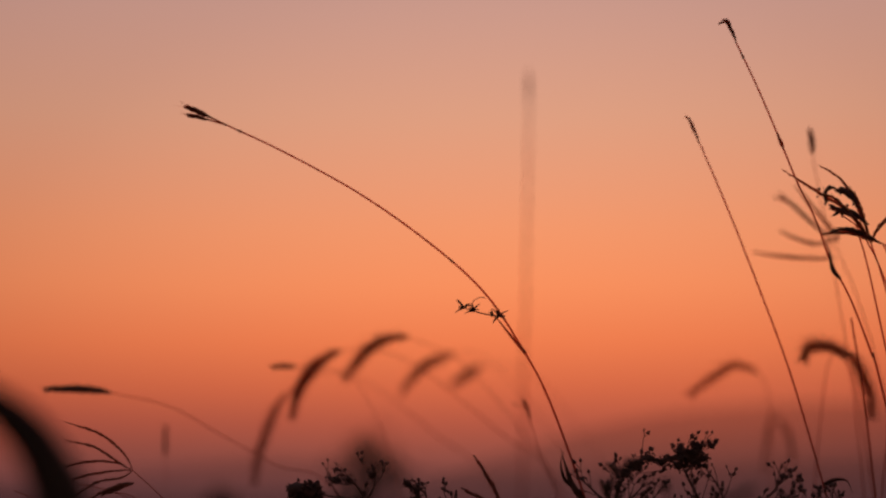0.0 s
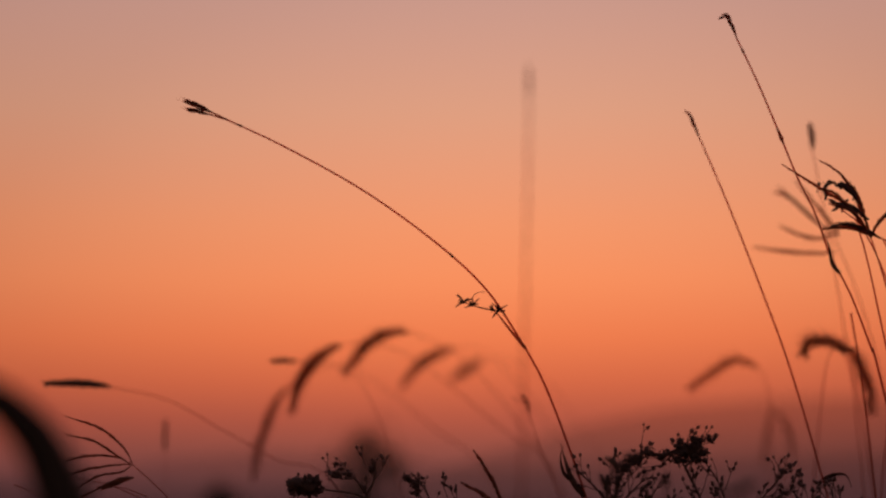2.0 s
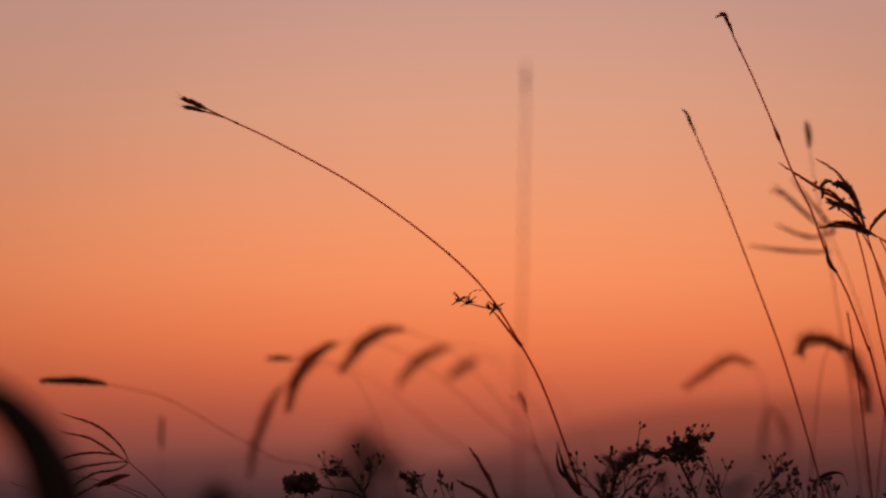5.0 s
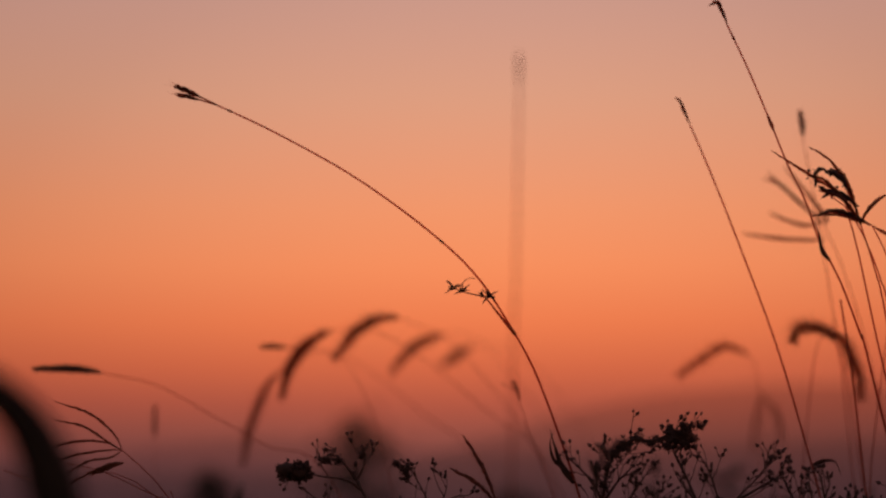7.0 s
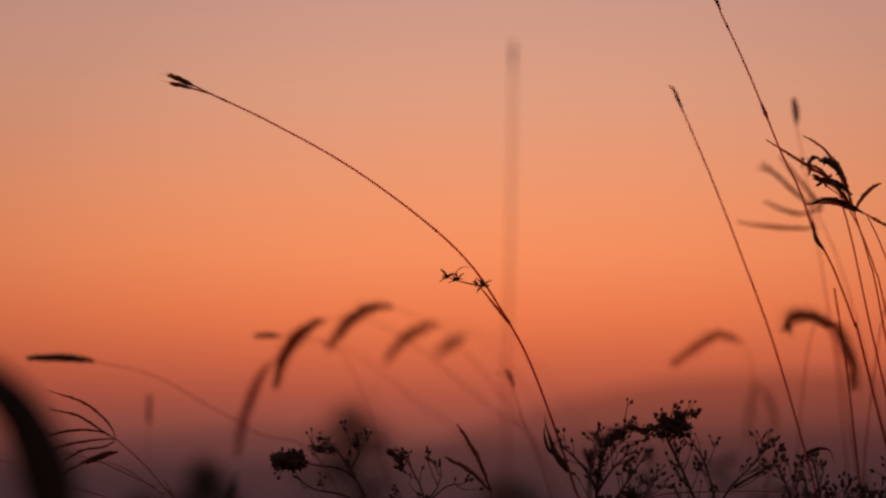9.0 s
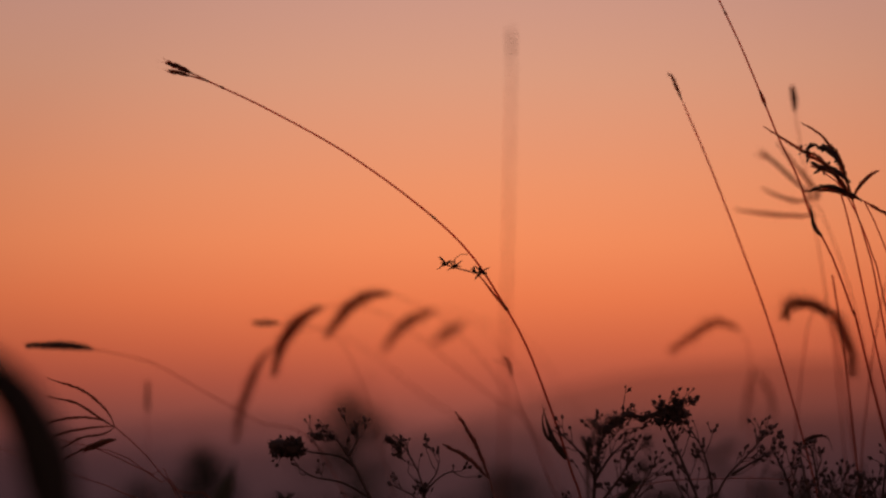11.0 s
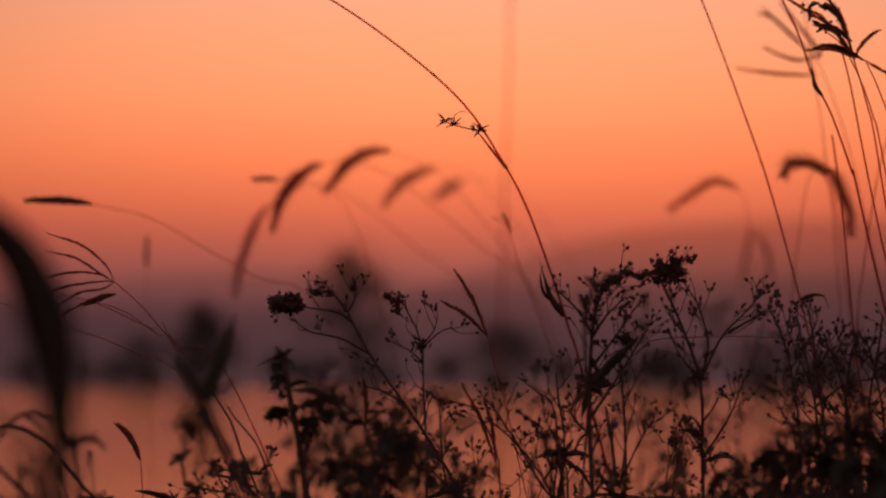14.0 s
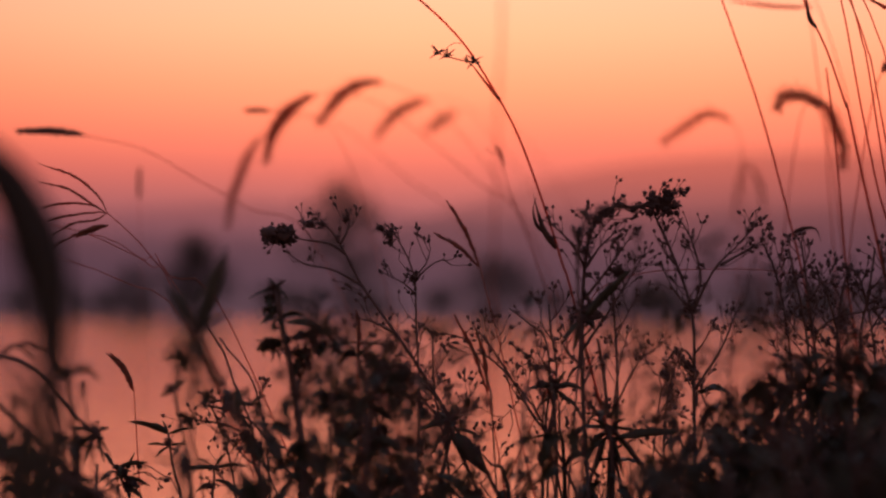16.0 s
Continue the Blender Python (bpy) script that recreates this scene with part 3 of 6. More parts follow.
long_leaf(tall, rel([(0.2988, 1.6, 1.5652), (0.2923, 1.598, 1.5728), (0.2898, 1.597, 1.5864), (0.2863, 1.596, 1.5978)], at), 0.0035, DRYLEAF, label="dried sheath")

slim, at, line = grass_stalk([(0.3193, 1.72, 1.3082), (0.3119, 1.72, 1.3567), (0.2996, 1.72, 1.4102), (0.2751, 1.72, 1.5015), (0.2502, 1.72, 1.5751), (0.2249, 1.72, 1.6447), (0.2029, 1.72, 1.7000)], 0.0011, 80, "tall_grass", "slim straight straw with a narrow closed spikelet")
spike(slim, rel([(0.2029, 1.72, 1.7000), (0.1977, 1.72, 1.7127), (0.1944, 1.72, 1.7213), (0.1901, 1.72, 1.7258)], at), 0.0026, random.Random(3), "spikelet", HUSK, 0.003, 18)
long_leaf(slim, rel([(0.3016, 1.72, 1.4043), (0.31, 1.71, 1.4084), (0.3197, 1.71, 1.4071), (0.3236, 1.71, 1.3964)], at), 0.004, DRYLEAF, label="small bent dry leaf")

faint, at, line = grass_stalk([(0.4108, 2.1, 1.4697), (0.3961, 2.1, 1.5647), (0.3814, 2.1, 1.6730), (0.3662, 2.1, 1.7695)], 0.0008, 60, "tall_grass", "thin straw with a small oval seed head")
spike(faint, rel([(0.3673, 2.1, 1.7658), (0.3665, 2.1, 1.7800), (0.3651, 2.1, 1.7923)], at), 0.0068, random.Random(6), "spikelet", BRISTLE, 0.004, 20)

near, at, line = grass_stalk([(0.02564, 0.96, 1.4213), (0.02697, 0.96, 1.4595), (0.02845, 0.96, 1.5176), (0.02961, 0.96, 1.5655)], 0.0007, 60, "tall_grass", "thin upright straw with a small seed head")
spike(near, rel([(0.0296, 0.96, 1.5641), (0.02966, 0.96, 1.5740), (0.02945, 0.96, 1.5831)], at), 0.0017, random.Random(7), "spikelet", HUSK, 0.0, 12)

# finger grasses whose spikes spread by the tall straw
J = (0.3206, 1.58, 1.5906)
finger_grass([(0.342, 1.58, 1.4935), (0.3315, 1.58, 1.5520), J], [
    [J, (0.3145, 1.58, 1.6089), (0.288, 1.58, 1.6273), (0.2507, 1.58, 1.6514)],
    [J, (0.3157, 1.59, 1.6152), (0.3016, 1.59, 1.6429), (0.2829, 1.59, 1.6564)],
    [J, (0.308, 1.57, 1.6073), (0.297, 1.57, 1.6142), (0.2859, 1.57, 1.6178)],
    [J, (0.3126, 1.58, 1.6204), (0.3062, 1.58, 1.6333), (0.2963, 1.58, 1.6342)],
    [J, (0.3046, 1.575, 1.6127), (0.2916, 1.575, 1.6265), (0.2805, 1.575, 1.6311)],
    [J, (0.3259, 1.58, 1.6020), (0.3348, 1.58, 1.6111), (0.3417, 1.58, 1.6148)],
], 0.0010, "finger grass with dark spread spikes on a thin straw", 11, 0.0029)
tangle, at, line = grass_stalk([(0.3508, 1.6, 1.4953), (0.3391, 1.6, 1.5500), (0.3258, 1.6, 1.5868), (0.3137, 1.6, 1.6076), (0.3004, 1.6, 1.6183)], 0.0009, 60, "tall_grass", "straw with a tangle of dry husks at its bend")
clump(tangle, Vector((0.3051, 1.6, 1.6215)) - at, 0.010, random.Random(12), 9, (1.5, 0.5, 0.6), core=0)
clump(tangle, Vector((0.2881, 1.6, 1.6364)) - at, 0.009, random.Random(13), 5, (0.8, 0.5, 0.9), core=0)
clump(tangle, Vector((0.3028, 1.6, 1.6378)) - at, 0.008, random.Random(14), 5, (1.1, 0.5, 0.7), core=0.3)
# black husks tangled in the spikes
for k, (pts, wide) in enumerate((([(0.3195, 1.58, 1.6057), (0.3071, 1.58, 1.6149), (0.2973, 1.58, 1.6177), (0.2884, 1.58, 1.6214)], 0.0046), ([(0.3118, 1.58, 1.6195), (0.3075, 1.58, 1.6269), (0.3013, 1.58, 1.6324), (0.2959, 1.58, 1.6333)], 0.0050), ([(0.3281, 1.58, 1.5902), (0.317, 1.58, 1.5975), (0.3014, 1.58, 1.6026), (0.2878, 1.58, 1.5999)], 0.0036), ([(0.2869, 1.58, 1.6361), (0.2854, 1.58, 1.6306), (0.2858, 1.58, 1.6260), (0.2848, 1.58, 1.6223)], 0.0022), ([(0.2959, 1.58, 1.6333), (0.2915, 1.58, 1.6361), (0.2873, 1.58, 1.6343), (0.2841, 1.58, 1.6306)], 0.0026))):
    spike(tangle, rel(pts, at), wide, random.Random(120 + k), "husk", BUD, 0.003, 12)
K = (0.3862, 2.1, 1.6730)
finger_grass([(0.4356, 2.1, 1.5051), (0.4094, 2.1, 1.6126), K], [
    [K, (0.3757, 2.15, 1.6981), (0.3643, 2.2, 1.7254), (0.3525, 2.25, 1.7530)],
    [K, (0.3727, 2.15, 1.7006), (0.3569, 2.2, 1.7319), (0.3472, 2.25, 1.7465)],
    [K] + [(0.3986, 2.15, 1.6862), (0.375, 2.15, 1.7174), (0.3554, 2.15, 1.7424)],
    [K, (0.3751, 2.15, 1.6776), (0.3621, 2.2, 1.6917), (0.3533, 2.25, 1.7080)],
    [(0.3881, 2.1, 1.6548), (0.3716, 2.15, 1.6615), (0.3459, 2.2, 1.6714), (0.3219, 2.25, 1.6834)],
], 0.0008, "finger grass with pale spread spikes on a thin straw", 15, 0.005, 0.006)
Q = (0.338, 1.62, 1.5967)
finger_grass([(0.3689, 1.62, 1.4970), (0.3529, 1.62, 1.5617), Q], [
    [Q, (0.322, 1.62, 1.6024), (0.3083, 1.62, 1.6062), (0.2889, 1.62, 1.6048)],
    [Q, (0.3537, 1.62, 1.5873), (0.3764, 1.62, 1.5779), (0.3943, 1.62, 1.5662)],
], 0.0009, "finger grass with two level dark spikes", 16, 0.0034)

# finger grass whose curved spikes fan out over the water
H = (-0.2742, 1.63, 1.4142)
finger_grass([(-0.182, 1.68, 1.3299), (-0.2257, 1.65, 1.3627), (-0.2514, 1.64, 1.3929), H], [
    [H, (-0.2819, 1.63, 1.4279), (-0.3016, 1.63, 1.4440), (-0.331, 1.63, 1.4542)],
    [(-0.277, 1.63, 1.4155), (-0.2896, 1.63, 1.4233), (-0.306, 1.63, 1.4335), (-0.3302, 1.63, 1.4390)],
    [H, (-0.2896, 1.63, 1.4211), (-0.3149, 1.63, 1.4211), (-0.3447, 1.63, 1.4129)],
    [H, (-0.2825, 1.63, 1.4146), (-0.3101, 1.63, 1.4110), (-0.3398, 1.63, 1.4019)],
    [H, (-0.2829, 1.62, 1.4079), (-0.3012, 1.62, 1.4047), (-0.3214, 1.62, 1.3925)],
], 0.0008, "finger grass with thin curved spikes fanned out", 17, 0.0021, 0.0025, 30)
pod, at, line = grass_stalk([(-0.2089, 1.63, 1.3395), (-0.2405, 1.63, 1.3716), (-0.2693, 1.63, 1.3922), (-0.2952, 1.62, 1.3977)], 0.0006, 40, "tall_grass", "thin leaning straw with one dark seed spike")
spike(pod, rel([(-0.2961, 1.61, 1.3951), (-0.2888, 1.61, 1.3979), (-0.2798, 1.61, 1.4012), (-0.2698, 1.61, 1.4035)][::-1], at), 0.0056, random.Random(18), "spikelet", HUSK, 0.0, 20)
spike(pod, rel([(-0.3169, 1.61, 1.3836), (-0.307, 1.61, 1.3901), (-0.2956, 1.61, 1.3956)], at), 0.0018, random.Random(180), "finger", HUSK, 0.0, 12)
for k, pts in enumerate(([(-0.2055, 1.66, 1.3113), (-0.2669, 1.66, 1.3587), (-0.3211, 1.66, 1.3786), (-0.3776, 1.66, 1.3994)], [(-0.2215, 1.62, 1.3578), (-0.2446, 1.62, 1.3760), (-0.2906, 1.62, 1.3978), (-0.3274, 1.62, 1.4049)])):
    grass_stalk(pts, 0.0006, 40, "tall_grass", "thin bare leaning straw")

# leaning straw with one dark spike, further back
dark, at, line = grass_stalk([(-0.1236, 2.05, 1.3874), (-0.1991, 2.05, 1.4362), (-0.2516, 2.05, 1.4651), (-0.3102, 2.05, 1.4971), (-0.3717, 2.05, 1.5112)], 0.0007, 60, "tall_grass", "leaning thin straw with one dense dark spike")
spike(dark, rel([(-0.3687, 2.05, 1.5106), (-0.3921, 2.05, 1.5141), (-0.4184, 2.05, 1.5148), (-0.4377, 2.05, 1.5142)], at), 0.0096, random.Random(19), "spikelet", BUD, 0.005, 34)
small, at, line = grass_stalk([(-0.3941, 2.6, 1.4195), (-0.3956, 2.6, 1.4559), (-0.3959, 2.6, 1.4705)], 0.0005, 30, "tall_grass", "thin upright straw with a narrow head")
spike(small, rel([(-0.3958, 2.6, 1.4691), (-0.3963, 2.6, 1.4925), (-0.3959, 2.6, 1.5108)], at), 0.0062, random.Random(20), "spikelet", BRISTLE, 0.003, 20)
tuft, at, line = grass_stalk([(-0.08903, 2.35, 1.4388), (-0.1078, 2.35, 1.4982), (-0.1359, 2.35, 1.5481), (-0.1761, 2.35, 1.5636), (-0.2028, 2.35, 1.5643)], 0.0006, 50, "tall_grass", "thin nodding straw with a small dark head")
spike(tuft, rel([(-0.2028, 2.35, 1.5643), (-0.2195, 2.35, 1.5650), (-0.2335, 2.35, 1.5644)], at), 0.007, random.Random(21), "spikelet", HUSK, 0.003, 18)
thread, at, line = grass_stalk([(0.08436, 2, 1.4085), (0.07061, 2, 1.4421), (0.05852, 2, 1.4815), (0.0496, 2, 1.4973), (0.04167, 2, 1.4951)], 0.0007, 40, "tall_grass", "thin hooked straw")
spike(thread, rel([(0.06076, 2, 1.4787), (0.05689, 2, 1.4900), (0.05186, 2, 1.4985)], at), 0.003, random.Random(22), "spikelet", HUSK, 0.002, 8)

# nodding foxtails behind
foxtail([(0.1206, 2.6, 1.4203), (0.0405, 2.6, 1.4989), (-0.06962, 2.6, 1.5873), (-0.1259, 2.6, 1.6094), (-0.1724, 2.6, 1.6063), (-0.201, 2.6, 1.5884), (-0.2222, 2.6, 1.5587), (-0.2322, 2.6, 1.5188)], 3, 0.0170, "foxtail grass, dark bristly head hanging over", 31)
foxtail([(0.1154, 2.65, 1.4217), (0.06399, 2.65, 1.5108), (-0.007773, 2.65, 1.5935), (-0.05681, 2.65, 1.6204), (-0.09075, 2.65, 1.6307), (-0.1321, 2.65, 1.6172), (-0.168, 2.65, 1.5738)], 2, 0.0150, "foxtail grass, dark bristly head nodding", 32)
foxtail([(0.1862, 3.4, 1.4419), (0.13, 3.4, 1.5562), (0.05385, 3.4, 1.6525), (0.00579, 3.4, 1.6816), (-0.04245, 3.4, 1.6769), (-0.08586, 3.4, 1.6528), (-0.1176, 3.4, 1.6124)], 2, 0.0175, "foxtail grass, soft bristly head nodding", 33, mat=PALEHEAD)
foxtail([(0.282, 4.1, 1.4607), (0.226, 4.1, 1.5870), (0.146, 4.1, 1.6914), (0.07662, 4.1, 1.7264), (0.01851, 4.1, 1.7207), (-0.03734, 4.1, 1.6825)], 1, 0.0185, "foxtail grass, short bristly head nodding", 34, mat=PALEHEAD)
foxtail([(0.03869, 2.9, 1.4238), (-0.05258, 2.9, 1.5174), (-0.1607, 2.9, 1.5979), (-0.2266, 2.9, 1.6027), (-0.2708, 2.9, 1.5704), (-0.2934, 2.9, 1.5250), (-0.3078, 2.9, 1.4838), (-0.3131, 2.9, 1.4427)], 3, 0.0125, "foxtail grass, long pale head hanging straight down", 35)
foxtail([(0.4005, 2.7, 1.3986), (0.4051, 2.7, 1.4890), (0.4022, 2.7, 1.5574), (0.3899, 2.7, 1.5841), (0.362, 2.7, 1.5957), (0.3367, 2.7, 1.5865), (0.2956, 2.7, 1.5553)], 3, 0.0078, "foxtail grass, thin pale head arched over", 36, mat=PALEHEAD)
foxtail([(0.531, 3.3, 1.4094), (0.5335, 3.3, 1.5013), (0.521, 3.3, 1.5569), (0.5001, 3.3, 1.5708), (0.49, 3.3, 1.5384), (0.4791, 3.3, 1.4737)], 2, 0.0045, "foxtail grass, pale head hanging straight down", 37, 0.008)
foxtail([(0.5218, 3.3, 1.4094), (0.5094, 3.3, 1.5014), (0.4997, 3.3, 1.5569), (0.5073, 3.3, 1.5615), (0.5232, 3.3, 1.5337), (0.5277, 3.3, 1.4921)], 2, 0.0045, "foxtail grass, pale head hanging straight down", 38, 0.008)
foxtail([(0.4111, 2.1, 1.3877), (0.4049, 2.1, 1.4697), (0.3997, 2.1, 1.5289), (0.3898, 2.1, 1.5539), (0.3734, 2.1, 1.5623), (0.3555, 2.1, 1.5588), (0.3504, 2.1, 1.5457)], 3, 0.0066, "foxtail grass, dark head bent over", 39)
foxtail([(0.3634, 2.15, 1.3708), (0.3736, 2.15, 1.4726), (0.3853, 2.15, 1.5454), (0.3992, 2.15, 1.5624), (0.4169, 2.15, 1.5453), (0.4292, 2.15, 1.5149), (0.4301, 2.15, 1.4876)], 3, 0.0088, "foxtail grass, dark bristly head hanging over", 40)
foxtail([(0.3847, 1.9, 1.3683), (0.3923, 1.9, 1.4370), (0.4059, 1.9, 1.5225), (0.4181, 1.9, 1.5657), (0.4342, 1.9, 1.5657), (0.4439, 1.9, 1.5386)], 2, 0.0103, "foxtail grass, dark bristly head hanging over", 41)

# broad blade close by
blade_foot = foot(-0.132, 0.68)
broad = tagged(root("broad_blade", blade_foot), "broad dark grass blade arching over, close by", "grass")
blade_line = rel([blade_foot, (-0.1319, 0.68, 1.2477), (-0.132, 0.68, 1.2955), (-0.1318, 0.68, 1.3166), (-0.132, 0.68, 1.3319), (-0.1329, 0.68, 1.3454), (-0.1357, 0.68, 1.3607), (-0.1413, 0.68, 1.3761), (-0.1499, 0.68, 1.3895), (-0.1666, 0.68, 1.4020), (-0.1956, 0.68, 1.4124), (-0.2285, 0.68, 1.4199)], blade_foot)
long_leaf(broad, blade_line, 0.064, BLADE, twist=0.15, n=140, stalk=0.845, slim=0.08)
part("midrib", tube(bmesh.new(), spline([q + Vector((0, 0.0015, 0)) for q in blade_line], 60), lambda t: 0.0012 * (1.1 - t)), STRAW, broad, "paler raised midrib")

# ---- woody weeds full of round buds ----
w, at, line, rng = bud_weed([(0.1161, 1.58, 1.1903), (0.1103, 1.58, 1.2927), (0.1118, 1.58, 1.3685), (0.1188, 1.58, 1.4052), (0.1375, 1.58, 1.4206), (0.159, 1.58, 1.4189), (0.1746, 1.58, 1.4262)], 0.0022, "bent woody weed, its bud-laden tip curled over", 51, 9, 0.03, 0.62, 150, 0.0027, 4,
    extra=[[(0.1119, 1.58, 1.3462), (0.1293, 1.57, 1.3694), (0.1456, 1.57, 1.3931)], [(0.1107, 1.58, 1.3060), (0.1347, 1.58, 1.3419), (0.1591, 1.58, 1.3822)], [(0.1114, 1.58, 1.3685), (0.1233, 1.58, 1.3865), (0.1345, 1.58, 1.3977)], [(0.1118, 1.58, 1.3730), (0.1016, 1.59, 1.3911), (0.0858, 1.59, 1.4067)], [(0.15, 1.58, 1.4180), (0.1723, 1.58, 1.4270), (0.1857, 1.58, 1.4320)]])
clump(w, Vector((0.1742, 1.58, 1.4226)) - at, 0.0125, rng, 50, (1.2, 0.8, 1))
for c, s in (((0.1119, 1.57, 1.3862), 0.006), ((0.1154, 1.57, 1.3987), 0.007), ((0.1216, 1.57, 1.4085), 0.008), ((0.1287, 1.57, 1.4152), 0.008), ((0.1402, 1.58, 1.4206), 0.006), ((0.1527, 1.58, 1.4189), 0.006), ((0.1635, 1.58, 1.4153), 0.007)):
    clump(w, Vector(c) - at, s, rng, 16, (1.2, 0.8, 1))
clump(w, Vector((0.1391, 1.58, 1.3687)) - at, 0.009, rng, 22, (1, 0.8, 1.2))
clump(w, Vector((0.1103, 1.52, 1.3356)) - at, 0.012, rng, 34, (1.5, 0.8, 1))
for q in (0.5, 0.55, 0.6, 0.7, 0.74, 0.78, 0.83, 0.88, 0.92):
    put_leaf(w, line[int(q * 35)], rng.uniform(0, 6.28), rng.uniform(-0.6, 0.3), rng.uniform(0.02, 0.035), rng, 3)
w, at, line, rng = bud_weed([(0.2034, 1.6, 1.1879), (0.2013, 1.6, 1.2699), (0.2002, 1.6, 1.3331), (0.1847, 1.6, 1.3805), (0.1723, 1.6, 1.4076), (0.1655, 1.6, 1.4234)], 0.0020, "upright woody weed with a forked crown of round buds", 52, 8, 0.055, 0.6, 120, 0.0027, 5,
    extra=[[(0.2002, 1.6, 1.3354), (0.2164, 1.6, 1.3694), (0.2335, 1.6, 1.3876), (0.2493, 1.6, 1.4058)], [(0.2011, 1.6, 1.3399), (0.2077, 1.61, 1.3649), (0.1994, 1.61, 1.3967), (0.1894, 1.61, 1.4126)], [(0.2022, 1.6, 1.2744), (0.2224, 1.6, 1.3061), (0.2337, 1.6, 1.3333)], [(0.2012, 1.6, 1.2970), (0.1931, 1.6, 1.3060), (0.1863, 1.6, 1.2924)], [(0.2222, 1.6, 1.3740), (0.2381, 1.6, 1.3831), (0.2539, 1.6, 1.3922)]])
clump(w, Vector((0.1984, 1.6, 1.3399)) - at, 0.009, rng, 22)
clump(w, Vector((0.1967, 1.6, 1.2947)) - at, 0.007, rng, 14)
w, at, line, rng = bud_weed([(0.04735, 1.62, 1.1849), (0.0197, 1.62, 1.2267), (-0.01033, 1.62, 1.2768), (-0.03805, 1.62, 1.3177), (-0.06578, 1.62, 1.3565), (-0.07878, 1.62, 1.3816), (-0.08435, 1.62, 1.3917)], 0.0020, "leaning woody weed with a sparse forked crown", 53, 2, 0.02, 0.85, 28, 0.0027, 4,
    extra=[[(-0.07878, 1.62, 1.3816), (-0.09121, 1.62, 1.3898), (-0.1119, 1.62, 1.3929), (-0.1279, 1.62, 1.3960)], [(-0.06578, 1.62, 1.3565), (-0.08877, 1.62, 1.3687), (-0.1117, 1.62, 1.3732), (-0.1232, 1.62, 1.3804)], [(-0.08434, 1.62, 1.3907), (-0.09129, 1.62, 1.4008), (-0.09912, 1.62, 1.4067)], [(-0.08342, 1.62, 1.3898), (-0.07799, 1.62, 1.3990), (-0.07622, 1.62, 1.4091)], [(-0.03805, 1.62, 1.3177), (-0.05642, 1.62, 1.3268), (-0.06559, 1.62, 1.3290)], [(-0.003396, 1.62, 1.2654), (-0.031, 1.62, 1.2903), (-0.0562, 1.62, 1.2948)]])
clump(w, Vector((-0.133, 1.62, 1.3969)) - at, 0.0125, rng, 60, (1.4, 0.8, 0.8), core=0.72)
clump(w, Vector((-0.07898, 1.62, 1.4100)) - at, 0.006, rng, 8)
clump(w, Vector((-0.09683, 1.62, 1.4058)) - at, 0.006, rng, 8)
clump(w, Vector((-0.111, 1.66, 1.4076)) - at, 0.010, rng, 14, (1.3, 0.8, 0.7))
w, at, line, rng = bud_weed([(-0.01957, 1.6, 1.1866), (-0.01828, 1.6, 1.2686), (-0.02138, 1.6, 1.3318), (-0.0225, 1.6, 1.3657), (-0.02984, 1.6, 1.3815), (-0.0358, 1.6, 1.3928)], 0.0014, "thin woody weed with one drooping seed cluster", 54, 2, 0.03, 0.75, 70, 0.0027, 3,
    extra=[[(-0.02204, 1.6, 1.3634), (-0.01306, 1.6, 1.3748), (-0.009959, 1.6, 1.3861)], [(-0.02202, 1.6, 1.3612), (-0.00627, 1.6, 1.3749), (0.007291, 1.6, 1.3772)], [(-0.02195, 1.6, 1.3499), (-0.03241, 1.6, 1.3589), (-0.04239, 1.6, 1.3633)]])
clump(w, Vector((-0.04262, 1.6, 1.3977)) - at, 0.008, rng, 26, (1, 0.8, 1))
clump(w, Vector((-0.05034, 1.6, 1.4022)) - at, 0.006, rng, 14, (1.3, 0.8, 0.8))
clump(w, Vector((-0.02293, 1.6, 1.3625)) - at, 0.008, rng, 16, (1.3, 0.8, 0.8))

# paired dark spikelets on thin straws
for tips, joint, lower, sd in (
        (((0.002484, 1.6, 1.4247), (-0.00732, 1.6, 1.3988)), (0.02995, 1.6, 1.3705), (0.05537, 1.6, 1.2690), 61),
        (((0.008736, 1.57, 1.3341), (0.02627, 1.58, 1.3225)), (0.03615, 1.57, 1.2704), (0.04803, 1.57, 1.2042), 62),
        (((-0.07022, 1.62, 1.3368),), (-0.06901, 1.62, 1.2947), (-0.06485, 1.62, 1.2216), 63),
        (((-0.2655, 1.6, 1.2995),), (-0.2465, 1.6, 1.2705), (-0.2415, 1.6, 1.1997), 64)):
    g, at, line = grass_stalk([lower, joint], 0.0007, 30, "spikelet_grass", "thin straw with slim dark spikelets")
    for tip in tips:
        a, b = Vector(joint) - at, Vector(tip) - at
        spike(g, [a, (a + b) / 2 + Vector((0.002, 0, 0.002)), b], 0.0058 if sd == 64 else 0.0032, random.Random(sd), "spikelet", HUSK, 0.004, 20)
grass_stalk([(0.1039, 1.62, 1.3140), (0.1449, 1.62, 1.3623), (0.2136, 1.62, 1.3710), (0.2823, 1.62, 1.3682), (0.3373, 1.62, 1.3520)], 0.0006, 50, "tall_grass", "thin bare straw bent level")
grass_stalk([(0.3644, 1.75, 1.2929), (0.3544, 1.75, 1.3620), (0.3434, 1.75, 1.4858), (0.3353, 1.75, 1.5504)], 0.0013, 50, "tall_grass", "plain upright reddish straw")
grass_stalk([(0.3923, 1.62, 1.3523), (0.3601, 1.62, 1.4117), (0.3417, 1.62, 1.4897), (0.3255, 1.62, 1.5770), (0.3186, 1.62, 1.6046)], 0.0011, 50, "tall_grass", "plain upright reddish straw")


